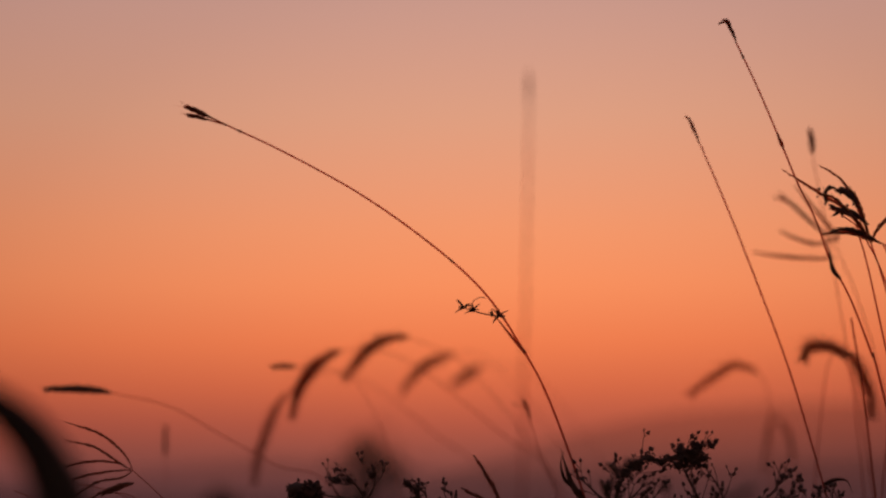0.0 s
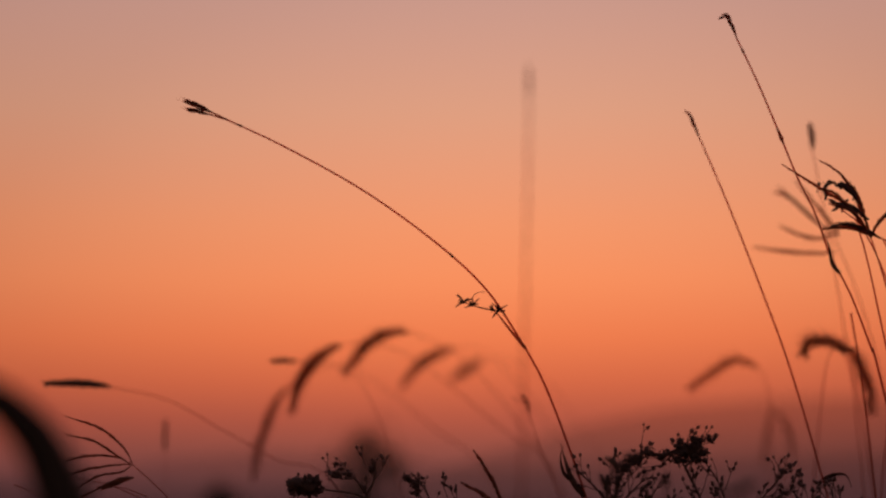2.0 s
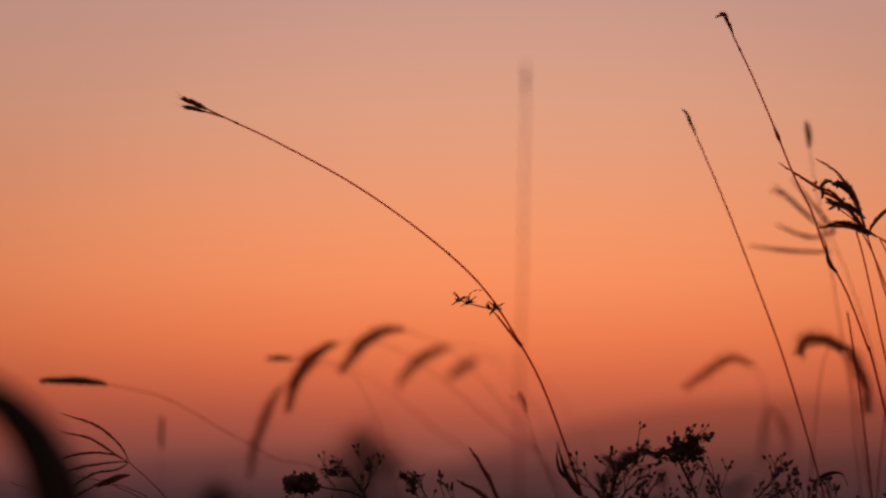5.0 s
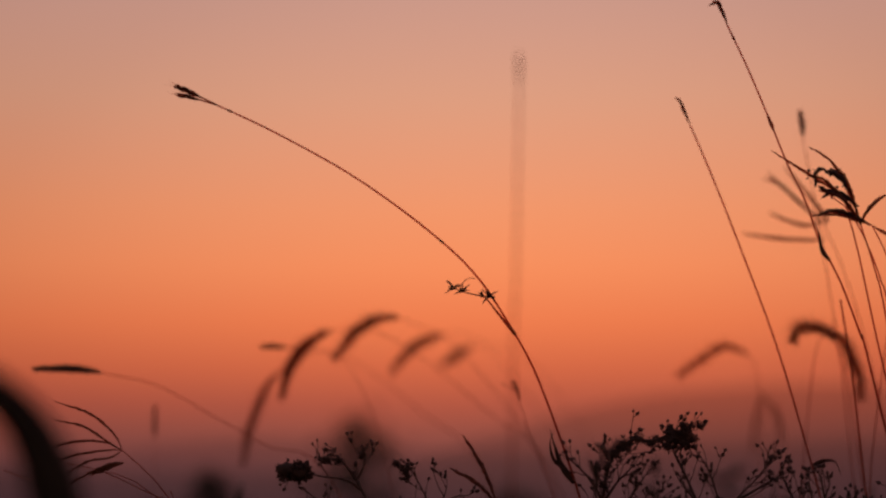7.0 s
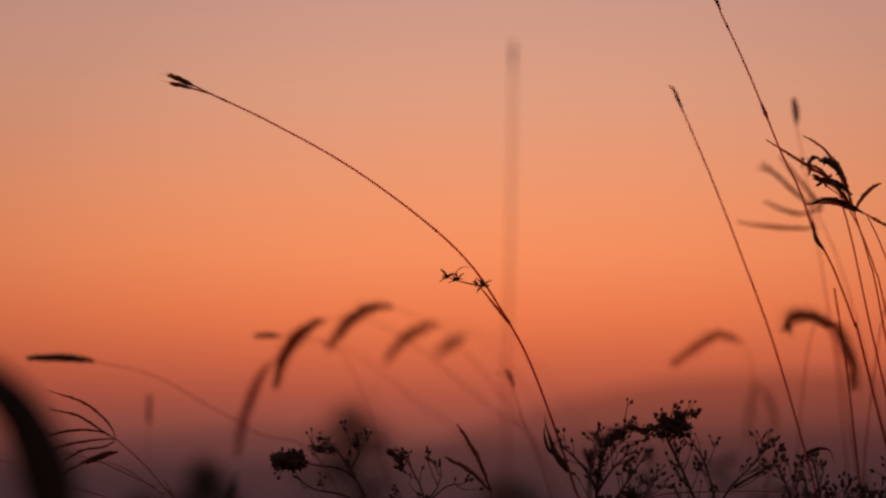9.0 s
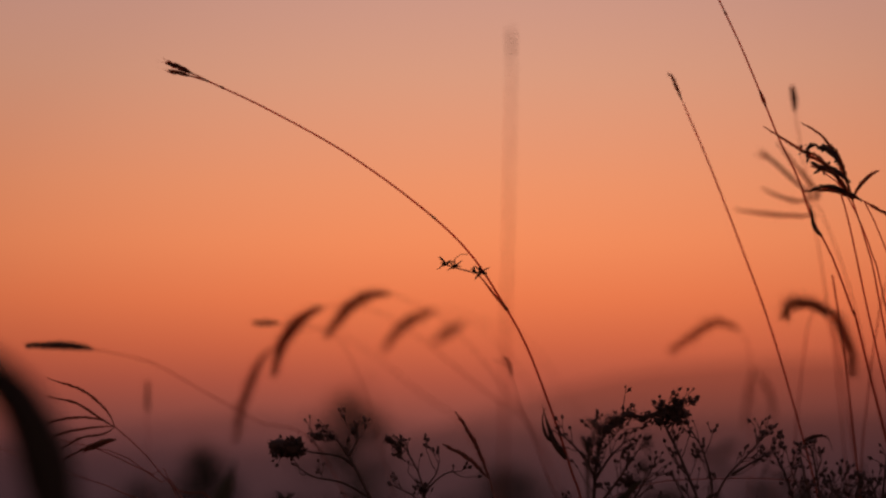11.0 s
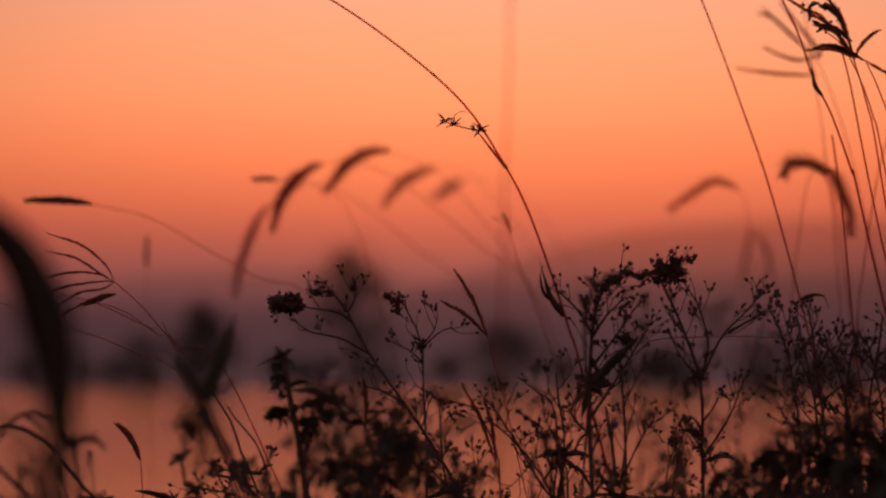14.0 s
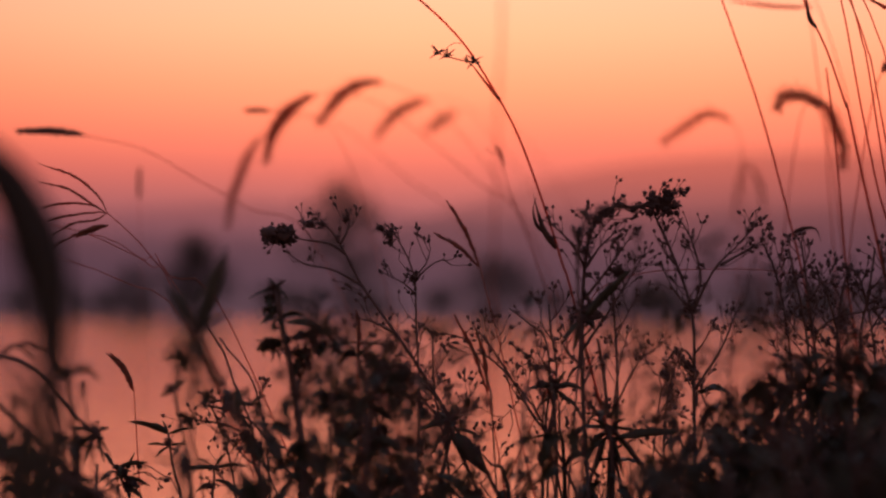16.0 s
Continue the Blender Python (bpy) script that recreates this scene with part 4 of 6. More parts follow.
def panicle_weed(seed, branches, reach, leaves, points):
    return bud_weed(points, 0.0016, "woody weed with a panicle of small round dry buds", seed, branches, reach, 0.5, 110, 0.0027, leaves)


panicle_weed(71, 7, 0.05, 3, [(0.1018, 1.58, 1.2036), (0.07036, 1.58, 1.2568), (0.04335, 1.58, 1.3012), (0.02986, 1.58, 1.3189)])
panicle_weed(75, 6, 0.03, 4, [(0.1833, 1.63, 1.1765), (0.1808, 1.63, 1.2361), (0.1853, 1.63, 1.2729), (0.1898, 1.63, 1.2936)])
panicle_weed(76, 11, 0.07, 5, [(0.3069, 1.58, 1.1825), (0.2956, 1.58, 1.2982), (0.2865, 1.58, 1.3696), (0.2833, 1.58, 1.3919)])
panicle_weed(77, 10, 0.07, 5, [(0.3243, 1.6, 1.1805), (0.3196, 1.6, 1.2932), (0.3105, 1.6, 1.3428), (0.3014, 1.6, 1.3654)])
panicle_weed(78, 10, 0.07, 5, [(0.3514, 1.6, 1.1807), (0.3468, 1.6, 1.2933), (0.3399, 1.6, 1.3430), (0.3331, 1.6, 1.3656)])
panicle_weed(79, 10, 0.06, 5, [(0.3695, 1.6, 1.1808), (0.3626, 1.6, 1.2934), (0.3566, 1.6, 1.3521), (0.3512, 1.6, 1.3883)])
panicle_weed(80, 9, 0.05, 5, [(0.2827, 1.62, 1.1781), (0.2825, 1.62, 1.2922), (0.2722, 1.62, 1.3608), (0.2603, 1.62, 1.3905)])
panicle_weed(85, 8, 0.06, 5, [(0.00835, 1.58, 1.1808), (0.003631, 1.58, 1.2252), (-0.005556, 1.58, 1.2697), (-0.008059, 1.58, 1.3143)])
panicle_weed(88, 5, 0.03, 3, [(-0.163, 1.6, 1.1776), (-0.1678, 1.6, 1.2091), (-0.1748, 1.6, 1.2361), (-0.1863, 1.6, 1.2622)])
panicle_weed(89, 5, 0.04, 3, [(-0.1404, 1.6, 1.1777), (-0.1498, 1.6, 1.2137), (-0.1635, 1.6, 1.2407), (-0.2043, 1.6, 1.2494)])

# ---- leafy weeds ----
def fan(d, u, v):
    """The place at distance d whose direction is u to the side of and v above the eye's level line, in thousandths of d."""
    return Vector((u * d / 1000, d, EYE.z + v * d / 1000))


def lance_leaf(thing, a, b, lift, width, roll):
    """A lance leaf from a to b, arched upwards in between: folded along its midrib, wavy at the rim."""
    bm, n, rows = bmesh.new(), 8, []
    line = spline([a, (a + b) / 2 + Vector((0, 0, lift)), b], n)
    for i, c in enumerate(line):
        t = i / n
        d = (line[min(n, i + 1)] - line[max(0, i - 1)]).normalized()
        side = Matrix.Rotation(roll + 0.5 * t, 3, d) @ d.cross(Vector((0.05, 1, 0.1))).normalized()
        up = d.cross(side)
        w = width / 2 * (math.sin(math.pi * (0.05 + 0.93 * t ** 0.85)) ** 0.85 + 0.05 * math.sin(t * 17 + roll * 9))
        rows.append([bm.verts.new(c + side * w + up * w * 0.35), bm.verts.new(c + up * 0.0003), bm.verts.new(c - side * w + up * w * 0.45), bm.verts.new(c - up * 0.0003)])
    for p, q in zip(rows, rows[1:]):
        for k in range(4):
            bm.faces.new((p[k], p[(k + 1) % 4], q[(k + 1) % 4], q[k]))
    bm.faces.new(rows[0][::-1])
    bm.faces.new(rows[-1])
    return part("leaf", bm, LEAF, thing)


def composed_weed(d, stem, r, label, seed, leaves=(), clumps=(), sprays=(), shoots=(), scatter=()):
    """A weed at distance d, laid out in the fan: stem from below upwards, lance leaves (from, to, lift, width), dried flowers
    (place, size, stretch), bud sprays, side shoots and crumpled leaves (place, count, size)."""
    rng = random.Random(seed)
    pts = stem_from_ground([fan(d, u, v) + Vector((0, rng.uniform(-0.006, 0.006), 0)) for u, v in stem])
    at = pts[0].copy()
    thing = tagged(root("woody_weed", at), label, "weed", "tall weeds on the bank")
    part("stem", tube(bmesh.new(), spline(rel(pts, at), 44), lambda t: r * (1.2 - 0.55 * t)), WOODY, thing)
    for line in shoots:
        part("side_stem", tube(bmesh.new(), spline([fan(d, u, v) - at for u, v in line], 18), lambda t: r * (0.8 - 0.3 * t)), WOODY, thing)
    for u0, v0, u1, v1, lift, width in leaves:
        a, b = fan(d, u0, v0) - at, fan(d, u1, v1) - at
        b.y += rng.uniform(-0.35, 0.35) * (b - a).length
        lance_leaf(thing, a, b, abs(lift) * d / 1000, width * d / 1000, rng.uniform(-1.0, 1.0))
    for u, v, size, wide, high in clumps:
        clump(thing, fan(d, u, v) - at, size * d / 1000, rng, 14, (wide, 0.8, high))
    for u, v, count, size in scatter:
        for _ in range(count):
            c = fan(d, u, v) - at + Vector((rng.gauss(0, 1), rng.gauss(0, 1), rng.gauss(0, 1))) * size * d / 5000
            put_leaf(thing, c, rng.uniform(0, math.tau), rng.uniform(-1.2, 0.7), size * d / 1000 * rng.uniform(0.5, 1.1), rng)
    for line in sprays:
        tagged(bud_branch(thing, spline([fan(d, u, v) - at for u, v in line], 9), max(0.0006, r * 0.45), rng, 110, 0.0027, 0.3), kind="stuff")
    return thing


composed_weed(1.4, [(-262.8, -97.5), (-246.3, -57.9), (-232.4, -36.7), (-221.2, -32.4), (-209.8, -35.1), (-199.9, -42.1), (-189.9, -54.2), (-179.9, -65.4), (-174.2, -70.2)], 0.0021, "arching dark weed with a nodding leafy head", 501,
    leaves=[(-173.3, -70.4, -183.9, -84, 2.3, 2.2), (-173.3, -71, -164.2, -82.2, 1.7, 2.2), (-173.3, -72.1, -178.2, -86.3, 1.1, 2), (-173.9, -69.9, -186.3, -68.3, 0.8, 2.2), (-172.8, -69.9, -166.6, -68.2, 0.6, 2.4), (-172.7, -72.1, -168.1, -85.6, 0.8, 2)],
    clumps=[(-173.3, -71.6, 5.94, 1, 1.3)])
composed_weed(1.26, [(-155.5, -109.5), (-178.2, -94.1), (-192.4, -84.4), (-209.5, -69), (-220.9, -57.8), (-238, -38.1)], 0.0022, "plain leaning dark stem close by", 502)
composed_weed(1.14, [(-163.9, -109.5), (-175.3, -99.7), (-189.5, -91.9), (-203.6, -87), (-217.8, -84.5), (-237.5, -82.1)], 0.0042, "thick leaning dark stem close by", 503,
    leaves=[(-203.6, -87, -220.6, -80.3, 1.7, 10.2), (-189.5, -91.9, -206.4, -96, 1.7, 9.6), (-178.1, -98.4, -195, -105.5, 1.7, 9.6), (-203.6, -87, -214.8, -97.2, 1.7, 8.5)])
composed_weed(1.24, [(-243.2, -80.4), (-229.5, -46.5), (-221.2, -32.4), (-215.6, -27.3), (-208.5, -25.5), (-201.4, -27.7), (-194.3, -33.4), (-190.6, -37.8)], 0.0019, "dark stem arched over, close by", 504,
    leaves=[(-194.3, -33.4, -187.7, -42.9, 0, 2.5), (-215.6, -27.3, -203.6, -35.1, 2.3, 1.8)])
composed_weed(1.22, [(-185.9, -109.7), (-187.8, -85.7), (-190.9, -60.4), (-193.3, -49.1)], 0.0009, "thin upright dark stem close by", 505,
    leaves=[(-190.9, -60.4, -198.4, -52, 1.1, 2.5), (-193.3, -49.1, -196.1, -55.4, 0, 4.7)])
composed_weed(1.6, [(-128.7, -109.3), (-132.5, -93.9), (-134.8, -83.2), (-136.6, -70.2)], 0.0016, "woody weed with a star of pointed leaves", 506,
    leaves=[(-136.6, -70.8, -156.4, -64.4, 1.7, 3.1), (-136.6, -70.8, -122.5, -67.6, -1.1, 2.4), (-136.6, -70.2, -146.8, -65.8, 0.8, 2.7), (-136.6, -76.4, -147.9, -76.5, 0.8, 2), (-136.6, -76.4, -127, -76.4, 0.8, 2), (-136.6, -77, -143.3, -82.7, 0.8, 1.8), (-136, -77.6, -129.2, -81.7, 0.8, 1.6), (-136.6, -70.2, -140.1, -64.1, 0, 1.4)],
    clumps=[(-136.6, -75, 3.68, 1.1, 1.1)])
composed_weed(1.57, [(-154, -109.5), (-157.8, -99.6), (-162.7, -88.4), (-166.4, -84.2)], 0.0017, "low weed with crumpled dark leaves", 507,
    leaves=[(-162.7, -88.4, -146.1, -84.9, -1.4, 2.5), (-164.1, -87, -169.8, -80, 0.8, 2.2), (-159.8, -92.6, -146, -97.3, 1.4, 2.5), (-159.8, -92.6, -170.2, -99.7, 1.4, 1.8), (-157.9, -89.8, -152.9, -79.9, 0.8, 2), (-161.3, -90.7, -169.7, -91.8, 1.1, 2.2), (-157, -98.2, -148.5, -103, 1.1, 2.7)],
    clumps=[(-159.9, -89.8, 4.81, 1.2, 1), (-154.4, -96.2, 4.52, 1.3, 0.9), (-150.9, -86.9, 2.83, 1.3, 1)],
    sprays=[[(-162.6, -95.4), (-166.3, -98.6), (-170.2, -100.6)], [(-154.2, -91.2), (-147.7, -90), (-142.1, -93.4)]],
    scatter=[(-161.3, -89.8, 8, 9.6), (-155, -95.7, 8, 9.6)])
composed_weed(1.32, [(-123, -109.3), (-126, -88.2), (-129.9, -68.5), (-134, -49.4)], 0.0009, "soft weed with one nodding dark head", 508,
    leaves=[(-134, -48.8, -140.5, -52.2, 0.8, 2.9), (-134, -47.7, -128.4, -44.8, 0.8, 2.9)],
    clumps=[(-134.9, -48, 3.96, 1.3, 0.8)])
composed_weed(1.36, [(-118.2, -109.3), (-121.2, -88.2), (-124.8, -71.3), (-127.1, -65.1)], 0.0009, "soft weed with one nodding dark head", 509,
    leaves=[(-127.4, -64.5, -121.5, -61.1, 0.8, 2.5), (-127.4, -65.1, -132.7, -68.5, 0.8, 2.5)],
    clumps=[(-127.6, -64.5, 3.96, 1.2, 0.9)])
composed_weed(1.3, [(-172.4, -109.6), (-175.5, -80), (-178, -57.5), (-179.2, -50.5)], 0.0006, "thin weed with a small oval head", 510,
    clumps=[(-179.2, -47.4, 2.54, 0.8, 1.7)])
composed_weed(1.6, [(-61.8, -108.9), (-71, -94.1), (-78.1, -87.3), (-85.8, -76.7), (-93.8, -64.9), (-100.9, -61.3), (-107.9, -58.5), (-117, -56.6)], 0.0016, "bent woody stem with a lobed bud at its tip", 511,
    leaves=[(-100.8, -62.1, -93.7, -72.2, -2.3, 2.4), (-102.3, -62.7, -96.3, -70.6, -3.4, 1.3), (-94.7, -56.5, -108.5, -56, -1.1, 2.4), (-95.3, -55.9, -87.7, -51.3, 1.1, 2), (-85.8, -76.7, -73.9, -79.4, 1.7, 2.2), (-78.1, -87.3, -85.1, -91.3, 1.1, 3.6)],
    clumps=[(-118.4, -56.6, 2.26, 1.1, 1), (-96.7, -55.9, 3.11, 2.4, 0.7)],
    sprays=[[(-107.9, -58.5), (-111.3, -65), (-113.5, -71.2)]])
composed_weed(1.55, [(-87.8, -109.1), (-92.2, -79.5), (-98.1, -57.6), (-103.8, -45.8), (-109.6, -30.3), (-118.2, -16.2), (-122.5, -7.8)], 0.0013, "thin leaning woody stem with a few leaves", 512,
    leaves=[(-98.1, -57.6, -104.5, -64.1, 0.8, 1.6)])
composed_weed(1.55, [(-84.9, -109.1), (-85.9, -90.8), (-88, -73.9), (-91.6, -54.2), (-96.8, -40.7), (-106.8, -28.9), (-111.6, -22.7)], 0.0011, "thin leaning woody stem with a few leaves", 513,
    clumps=[(-91.1, -49.9, 1.41, 1, 1)],
    sprays=[[(-91.6, -54.2), (-90.5, -50.8), (-89.4, -48.5)]])
composed_weed(1.6, [(-114.6, -109.2), (-113.8, -96.6), (-113.3, -87.6)], 0.0016, "low weed with level dark leaves", 514,
    leaves=[(-113.9, -87.6, -130.2, -89.6, -1.1, 2.5), (-113.9, -87.6, -97, -86, -1.1, 2), (-113.3, -87.6, -107.2, -79.6, 0.8, 1.8), (-113.9, -87, -123.2, -83.1, 1.1, 1.8), (-113.3, -93.7, -102.5, -98.7, 1.1, 2.5), (-113.8, -95.2, -123.1, -100, 1.1, 2.2)],
    clumps=[(-114.5, -87.3, 3.11, 1.9, 0.8), (-115.5, -97.1, 3.39, 1.6, 1)])
composed_weed(1.24, [(-90.4, -135.8), (-92.8, -116.1), (-94, -102.1)], 0.0018, "soft weed with broad rounded leaves", 515,
    leaves=[(-93.4, -113.3, -100.9, -88.6, 1.1, 13), (-92.8, -111.9, -87.9, -90.8, 1.1, 12.4), (-93.4, -107.7, -107.6, -97.1, 1.1, 8.5)])
composed_weed(1.08, [(-96.5, -79.6), (-108, -51.5), (-118.1, -30.4), (-123.8, -16.3)], 0.0014, "soft dark weed with upright spear leaves", 516,
    leaves=[(-124.3, -22.2, -109.8, 23.1, 1.1, 8.5), (-121.8, -20.5, -107.4, 13.5, 0.8, 2.9), (-125.8, -16.6, -138.4, 3.4, 1.4, 8.5), (-123.8, -23.3, -112.5, -48.7, -1.7, 4.7), (-125.2, -23.3, -134, -43.7, 1.1, 3.6), (-122.4, -20.5, -105, -8.5, 1.4, 2.9), (-123.8, -19.1, -130.9, -12.1, 1.4, 3.3), (-118.1, -30.4, -127.9, -34.6, 1.1, 3.6)],
    clumps=[(-124.7, -19.1, 1.98, 1.2, 1.4)],
    scatter=[(-125.2, -20.5, 6, 14.7)])
composed_weed(1.42, [(-66.6, -108.9), (-68.7, -93.5), (-71.2, -68.2), (-74.1, -48.4), (-76.2, -34.3), (-79.4, -20.2), (-82.4, -3.3), (-83.9, 3.7)], 0.0032, "stout dark weed, broad leaves clustered at its top", 517,
    leaves=[(-80, -24.8, -92.4, -28.8, -2.3, 8.5), (-75.7, -30.1, -55.9, -26.3, -1.1, 3.1), (-58.8, -26.9, -39, -24, -0.8, 2.4), (-83, 0.9, -97.7, -3.1, 1.1, 2.4), (-83.6, 2.3, -88.1, 7.4, 0.6, 2.4), (-83.6, 2.9, -77.9, 6.3, 0.6, 2.4), (-81.5, -8.4, -90.8, -15.8, 0.8, 3.1), (-78.6, -14.6, -54, -24, -4, 3.6), (-80.1, -11.8, -67.3, -11.7, -2.3, 2.9), (-75.7, -34.3, -67.1, -41.3, 1.1, 3.3), (-69.7, -73.8, -78.1, -82.8, 1.7, 3.3), (-68.8, -79.4, -58.3, -87.8, 2.3, 3.3), (-76.5, -29.3, -68.6, -34.3, 1.4, 4), (-68.1, -93.5, -79.4, -92.4, -1.7, 4)],
    clumps=[(-85, 3.7, 3.11, 1.3, 1), (-86.4, -2.8, 3.39, 1.2, 1), (-82.4, -8.1, 3.39, 1.1, 1.1), (-84, -17.4, 2.83, 1.3, 1), (-88.4, -26.5, 4.81, 1.3, 0.9), (-67.2, -29.2, 4.24, 1.4, 0.9), (-61.6, -25.8, 3.11, 1.9, 0.8), (-74.2, -37.7, 3.11, 1, 1.3), (-63.6, -18.7, 3.68, 1.7, 0.9), (-83.5, -0.5, 3.68, 1, 1.4), (-80.9, -11.8, 3.39, 1, 1.4), (-72, -30.1, 4.81, 1.4, 1), (-77.7, -24.5, 3.96, 1, 1), (-68.8, -83.6, 4.24, 0.8, 2.6), (-69.2, -97.7, 4.52, 0.9, 2), (-51.7, -26.3, 2.26, 2.4, 0.7)],
    sprays=[[(-40.4, -24.5), (-33.3, -25.1), (-26.3, -26.1)], [(-55.9, -26.3), (-48.8, -30.8), (-40.4, -31.3)]],
    scatter=[(-84.4, 1.8, 8, 9.6), (-84.6, -3.9, 6, 9), (-82.3, -11.2, 8, 9.6), (-86.7, -25.9, 8, 9.6), (-80, -24.5, 8, 11.3), (-71.5, -29.2, 12, 12.4), (-62.5, -23, 9, 11.3), (-54.5, -26.3, 6, 8.5), (-74.2, -38.6, 7, 10.7), (-69.1, -79.4, 9, 12.4), (-69.3, -93.5, 9, 13)])
composed_weed(1.34, [(-39.8, -108.8), (-35.8, -79.2), (-34.6, -51), (-29, -34.1)], 0.002, "dark half-dry weed with drooping leaves", 518,
    leaves=[(-29, -35.5, -13.5, -39.6, -1.7, 4.3), (-30.4, -36.9, -40.3, -38.4, -2.3, 4), (-33.2, -48.2, -17.6, -54.3, -2.8, 4.3), (-34, -51, -45.8, -59.5, -2.3, 3.6), (-34.5, -67.9, -48.5, -73.7, -2.3, 4), (-35, -73.6, -18.9, -79.1, -2.8, 4.3), (-29, -34.1, -26.3, -22.8, 0.8, 2.5), (-34.5, -56.7, -23.2, -65, -1.7, 3.6)],
    clumps=[(-30.4, -38.3, 4.24, 1.6, 1), (-34, -52.4, 3.96, 1.8, 1), (-35, -73.6, 4.52, 1.6, 1.2)],
    scatter=[(-29.6, -36.9, 5, 11.3), (-34, -51, 5, 11.3), (-35, -70.8, 7, 11.3), (-25.9, -82.5, 4, 12.4)])
composed_weed(1.3, [(-62.4, -108.9), (-56.9, -85), (-54.3, -62.4), (-55.8, -48.3)], 0.002, "dark half-dry weed with drooping leaves", 519,
    leaves=[(-55.8, -51.1, -43, -56.7, -2.3, 4.7), (-55.8, -51.1, -67, -54.6, -2.3, 4.3), (-54.3, -62.4, -40.2, -60.9, -2.3, 4.3), (-54.9, -56.8, -62.7, -65.3, -1.7, 3.6), (-55.8, -49.7, -51.6, -39.8, 0.8, 2.9)],
    clumps=[(-55.2, -52.6, 5.09, 2, 1), (-54.3, -63.8, 3.39, 1.6, 1)],
    scatter=[(-55.2, -51.7, 7, 12.4), (-62.8, -55.4, 4, 11.3), (-54.3, -63.8, 3, 11.3)])
composed_weed(1.58, [(-1.8, -108.6), (0.1, -93.1), (2.3, -79), (3.6, -64)], 0.002, "woody weed with a star of dark leaves", 520,
    leaves=[(2.8, -64, -11.9, -68.4, -1.1, 2.9), (3.6, -63.5, 15.7, -60.3, -1.1, 1.8), (4.5, -70, 23.2, -89.6, -2.3, 8.5), (3.6, -63.5, -4, -58.7, 0.8, 2.2), (5.1, -67.7, 19.8, -72.1, -1.4, 2), (2.2, -67.7, -5, -79.6, 1.1, 2), (3.6, -62.6, 5.5, -55.3, 0.6, 1.6), (4.5, -70.5, -0.5, -82.4, 1.1, 1.8)],
    clumps=[(3.6, -64.3, 3.96, 1.7, 1)],
    sprays=[[(3.6, -64), (10.6, -56.4), (15.7, -48.5)]],
    shoots=[[(4.2, -66.3), (7.3, -73.3), (14.2, -90.2), (22.8, -108.4)]],
    scatter=[(3.6, -64.3, 6, 8.5)])
composed_weed(1.6, [(25.4, -67.6), (24.1, -47.8), (19, -33.8), (11.9, -23.1), (1.9, -20), (-6, -20.4)], 0.0009, "woody weed with a feathery drooping panicle", 521,
    leaves=[(1.9, -20, -7.1, -23.2, 0.6, 1.3)],
    clumps=[(-4.8, -20.4, 1.7, 2, 0.8), (0.3, -20.1, 1.98, 2, 0.9), (5.9, -21.4, 1.98, 1.8, 1), (11.6, -23.7, 1.7, 1.6, 1)],
    sprays=[[(19, -33.8), (13.9, -27.6), (9.9, -25.9)]])
composed_weed(1.6, [(53.7, -78.7), (50.7, -56.1), (46.7, -37.8), (39.3, -28.6), (33.1, -24.1)], 0.0009, "woody weed with a feathery drooping panicle", 522,
    leaves=[(39.3, -28.6, 47.2, -33.6, -0.6, 1.4)],
    clumps=[(34.2, -24.7, 1.98, 1.4, 1), (38.2, -28, 2.26, 1.4, 1), (42.1, -31.4, 2.26, 1.5, 1), (45.8, -35.9, 1.7, 1.4, 1)],
    sprays=[[(46.7, -37.8), (54.3, -33.6), (59.9, -32.4)]])
composed_weed(1.6, [(61.7, -108.2), (54.5, -78.7), (47.4, -59), (33.1, -40.7), (24.1, -32.3), (17.5, -27.6)], 0.0013, "thin woody weed with open sprays of round buds", 523,
    sprays=[[(24.1, -32.3), (22.3, -22.5), (21.1, -14.6)], [(27.5, -35.1), (29.1, -23.8), (27.4, -14.5)], [(33.1, -40.7), (41.6, -35), (50.6, -34.1)], [(47.4, -59), (43.1, -47.7), (43.9, -39.3)], [(40.3, -50.6), (34.6, -57.7), (30.4, -61.9)]],
    shoots=[[(50.3, -78.7), (53.5, -44.9), (51.4, -22.3), (42.9, -14.4), (33.5, -7.1)]])
composed_weed(1.6, [(52.7, -108.2), (53.6, -73), (57.1, -39.2), (54.2, -19.4), (53.3, -5.3)], 0.0013, "thin woody weed with open sprays of round buds", 524,
    sprays=[[(56.3, -39.2), (48.6, -30.8), (46.6, -22.3)], [(56.8, -36.4), (61.3, -25.1), (64.7, -18)], [(54.5, -22.3), (50, -15.2), (48.5, -5.4)], [(53.9, -13.8), (58.4, -8.1), (61.8, -2.5)], [(55.8, -50.5), (62.8, -42), (67, -36.3)]])
composed_weed(1.57, [(49.9, -108.3), (51.7, -78.7), (54.7, -61.8), (57.2, -46)], 0.0016, "woody weed with a star of dark leaves", 525,
    leaves=[(57.2, -45.4, 42.2, -48.3, -1.4, 2.5), (57.2, -45.4, 71, -47.6, -1.4, 2.9), (57.2, -44.8, 61.9, -38, 0.6, 2.2), (57.2, -50.5, 71.7, -65, -4.5, 2), (57.2, -50.5, 45.1, -61.3, -2.3, 1.8), (57.2, -47.7, 64.8, -56.6, 1.1, 2), (57.2, -44.8, 52.3, -39.2, 0.6, 1.8)],
    clumps=[(57.2, -45.7, 3.96, 1.4, 1)],
    scatter=[(57.2, -45.7, 6, 7.9)])
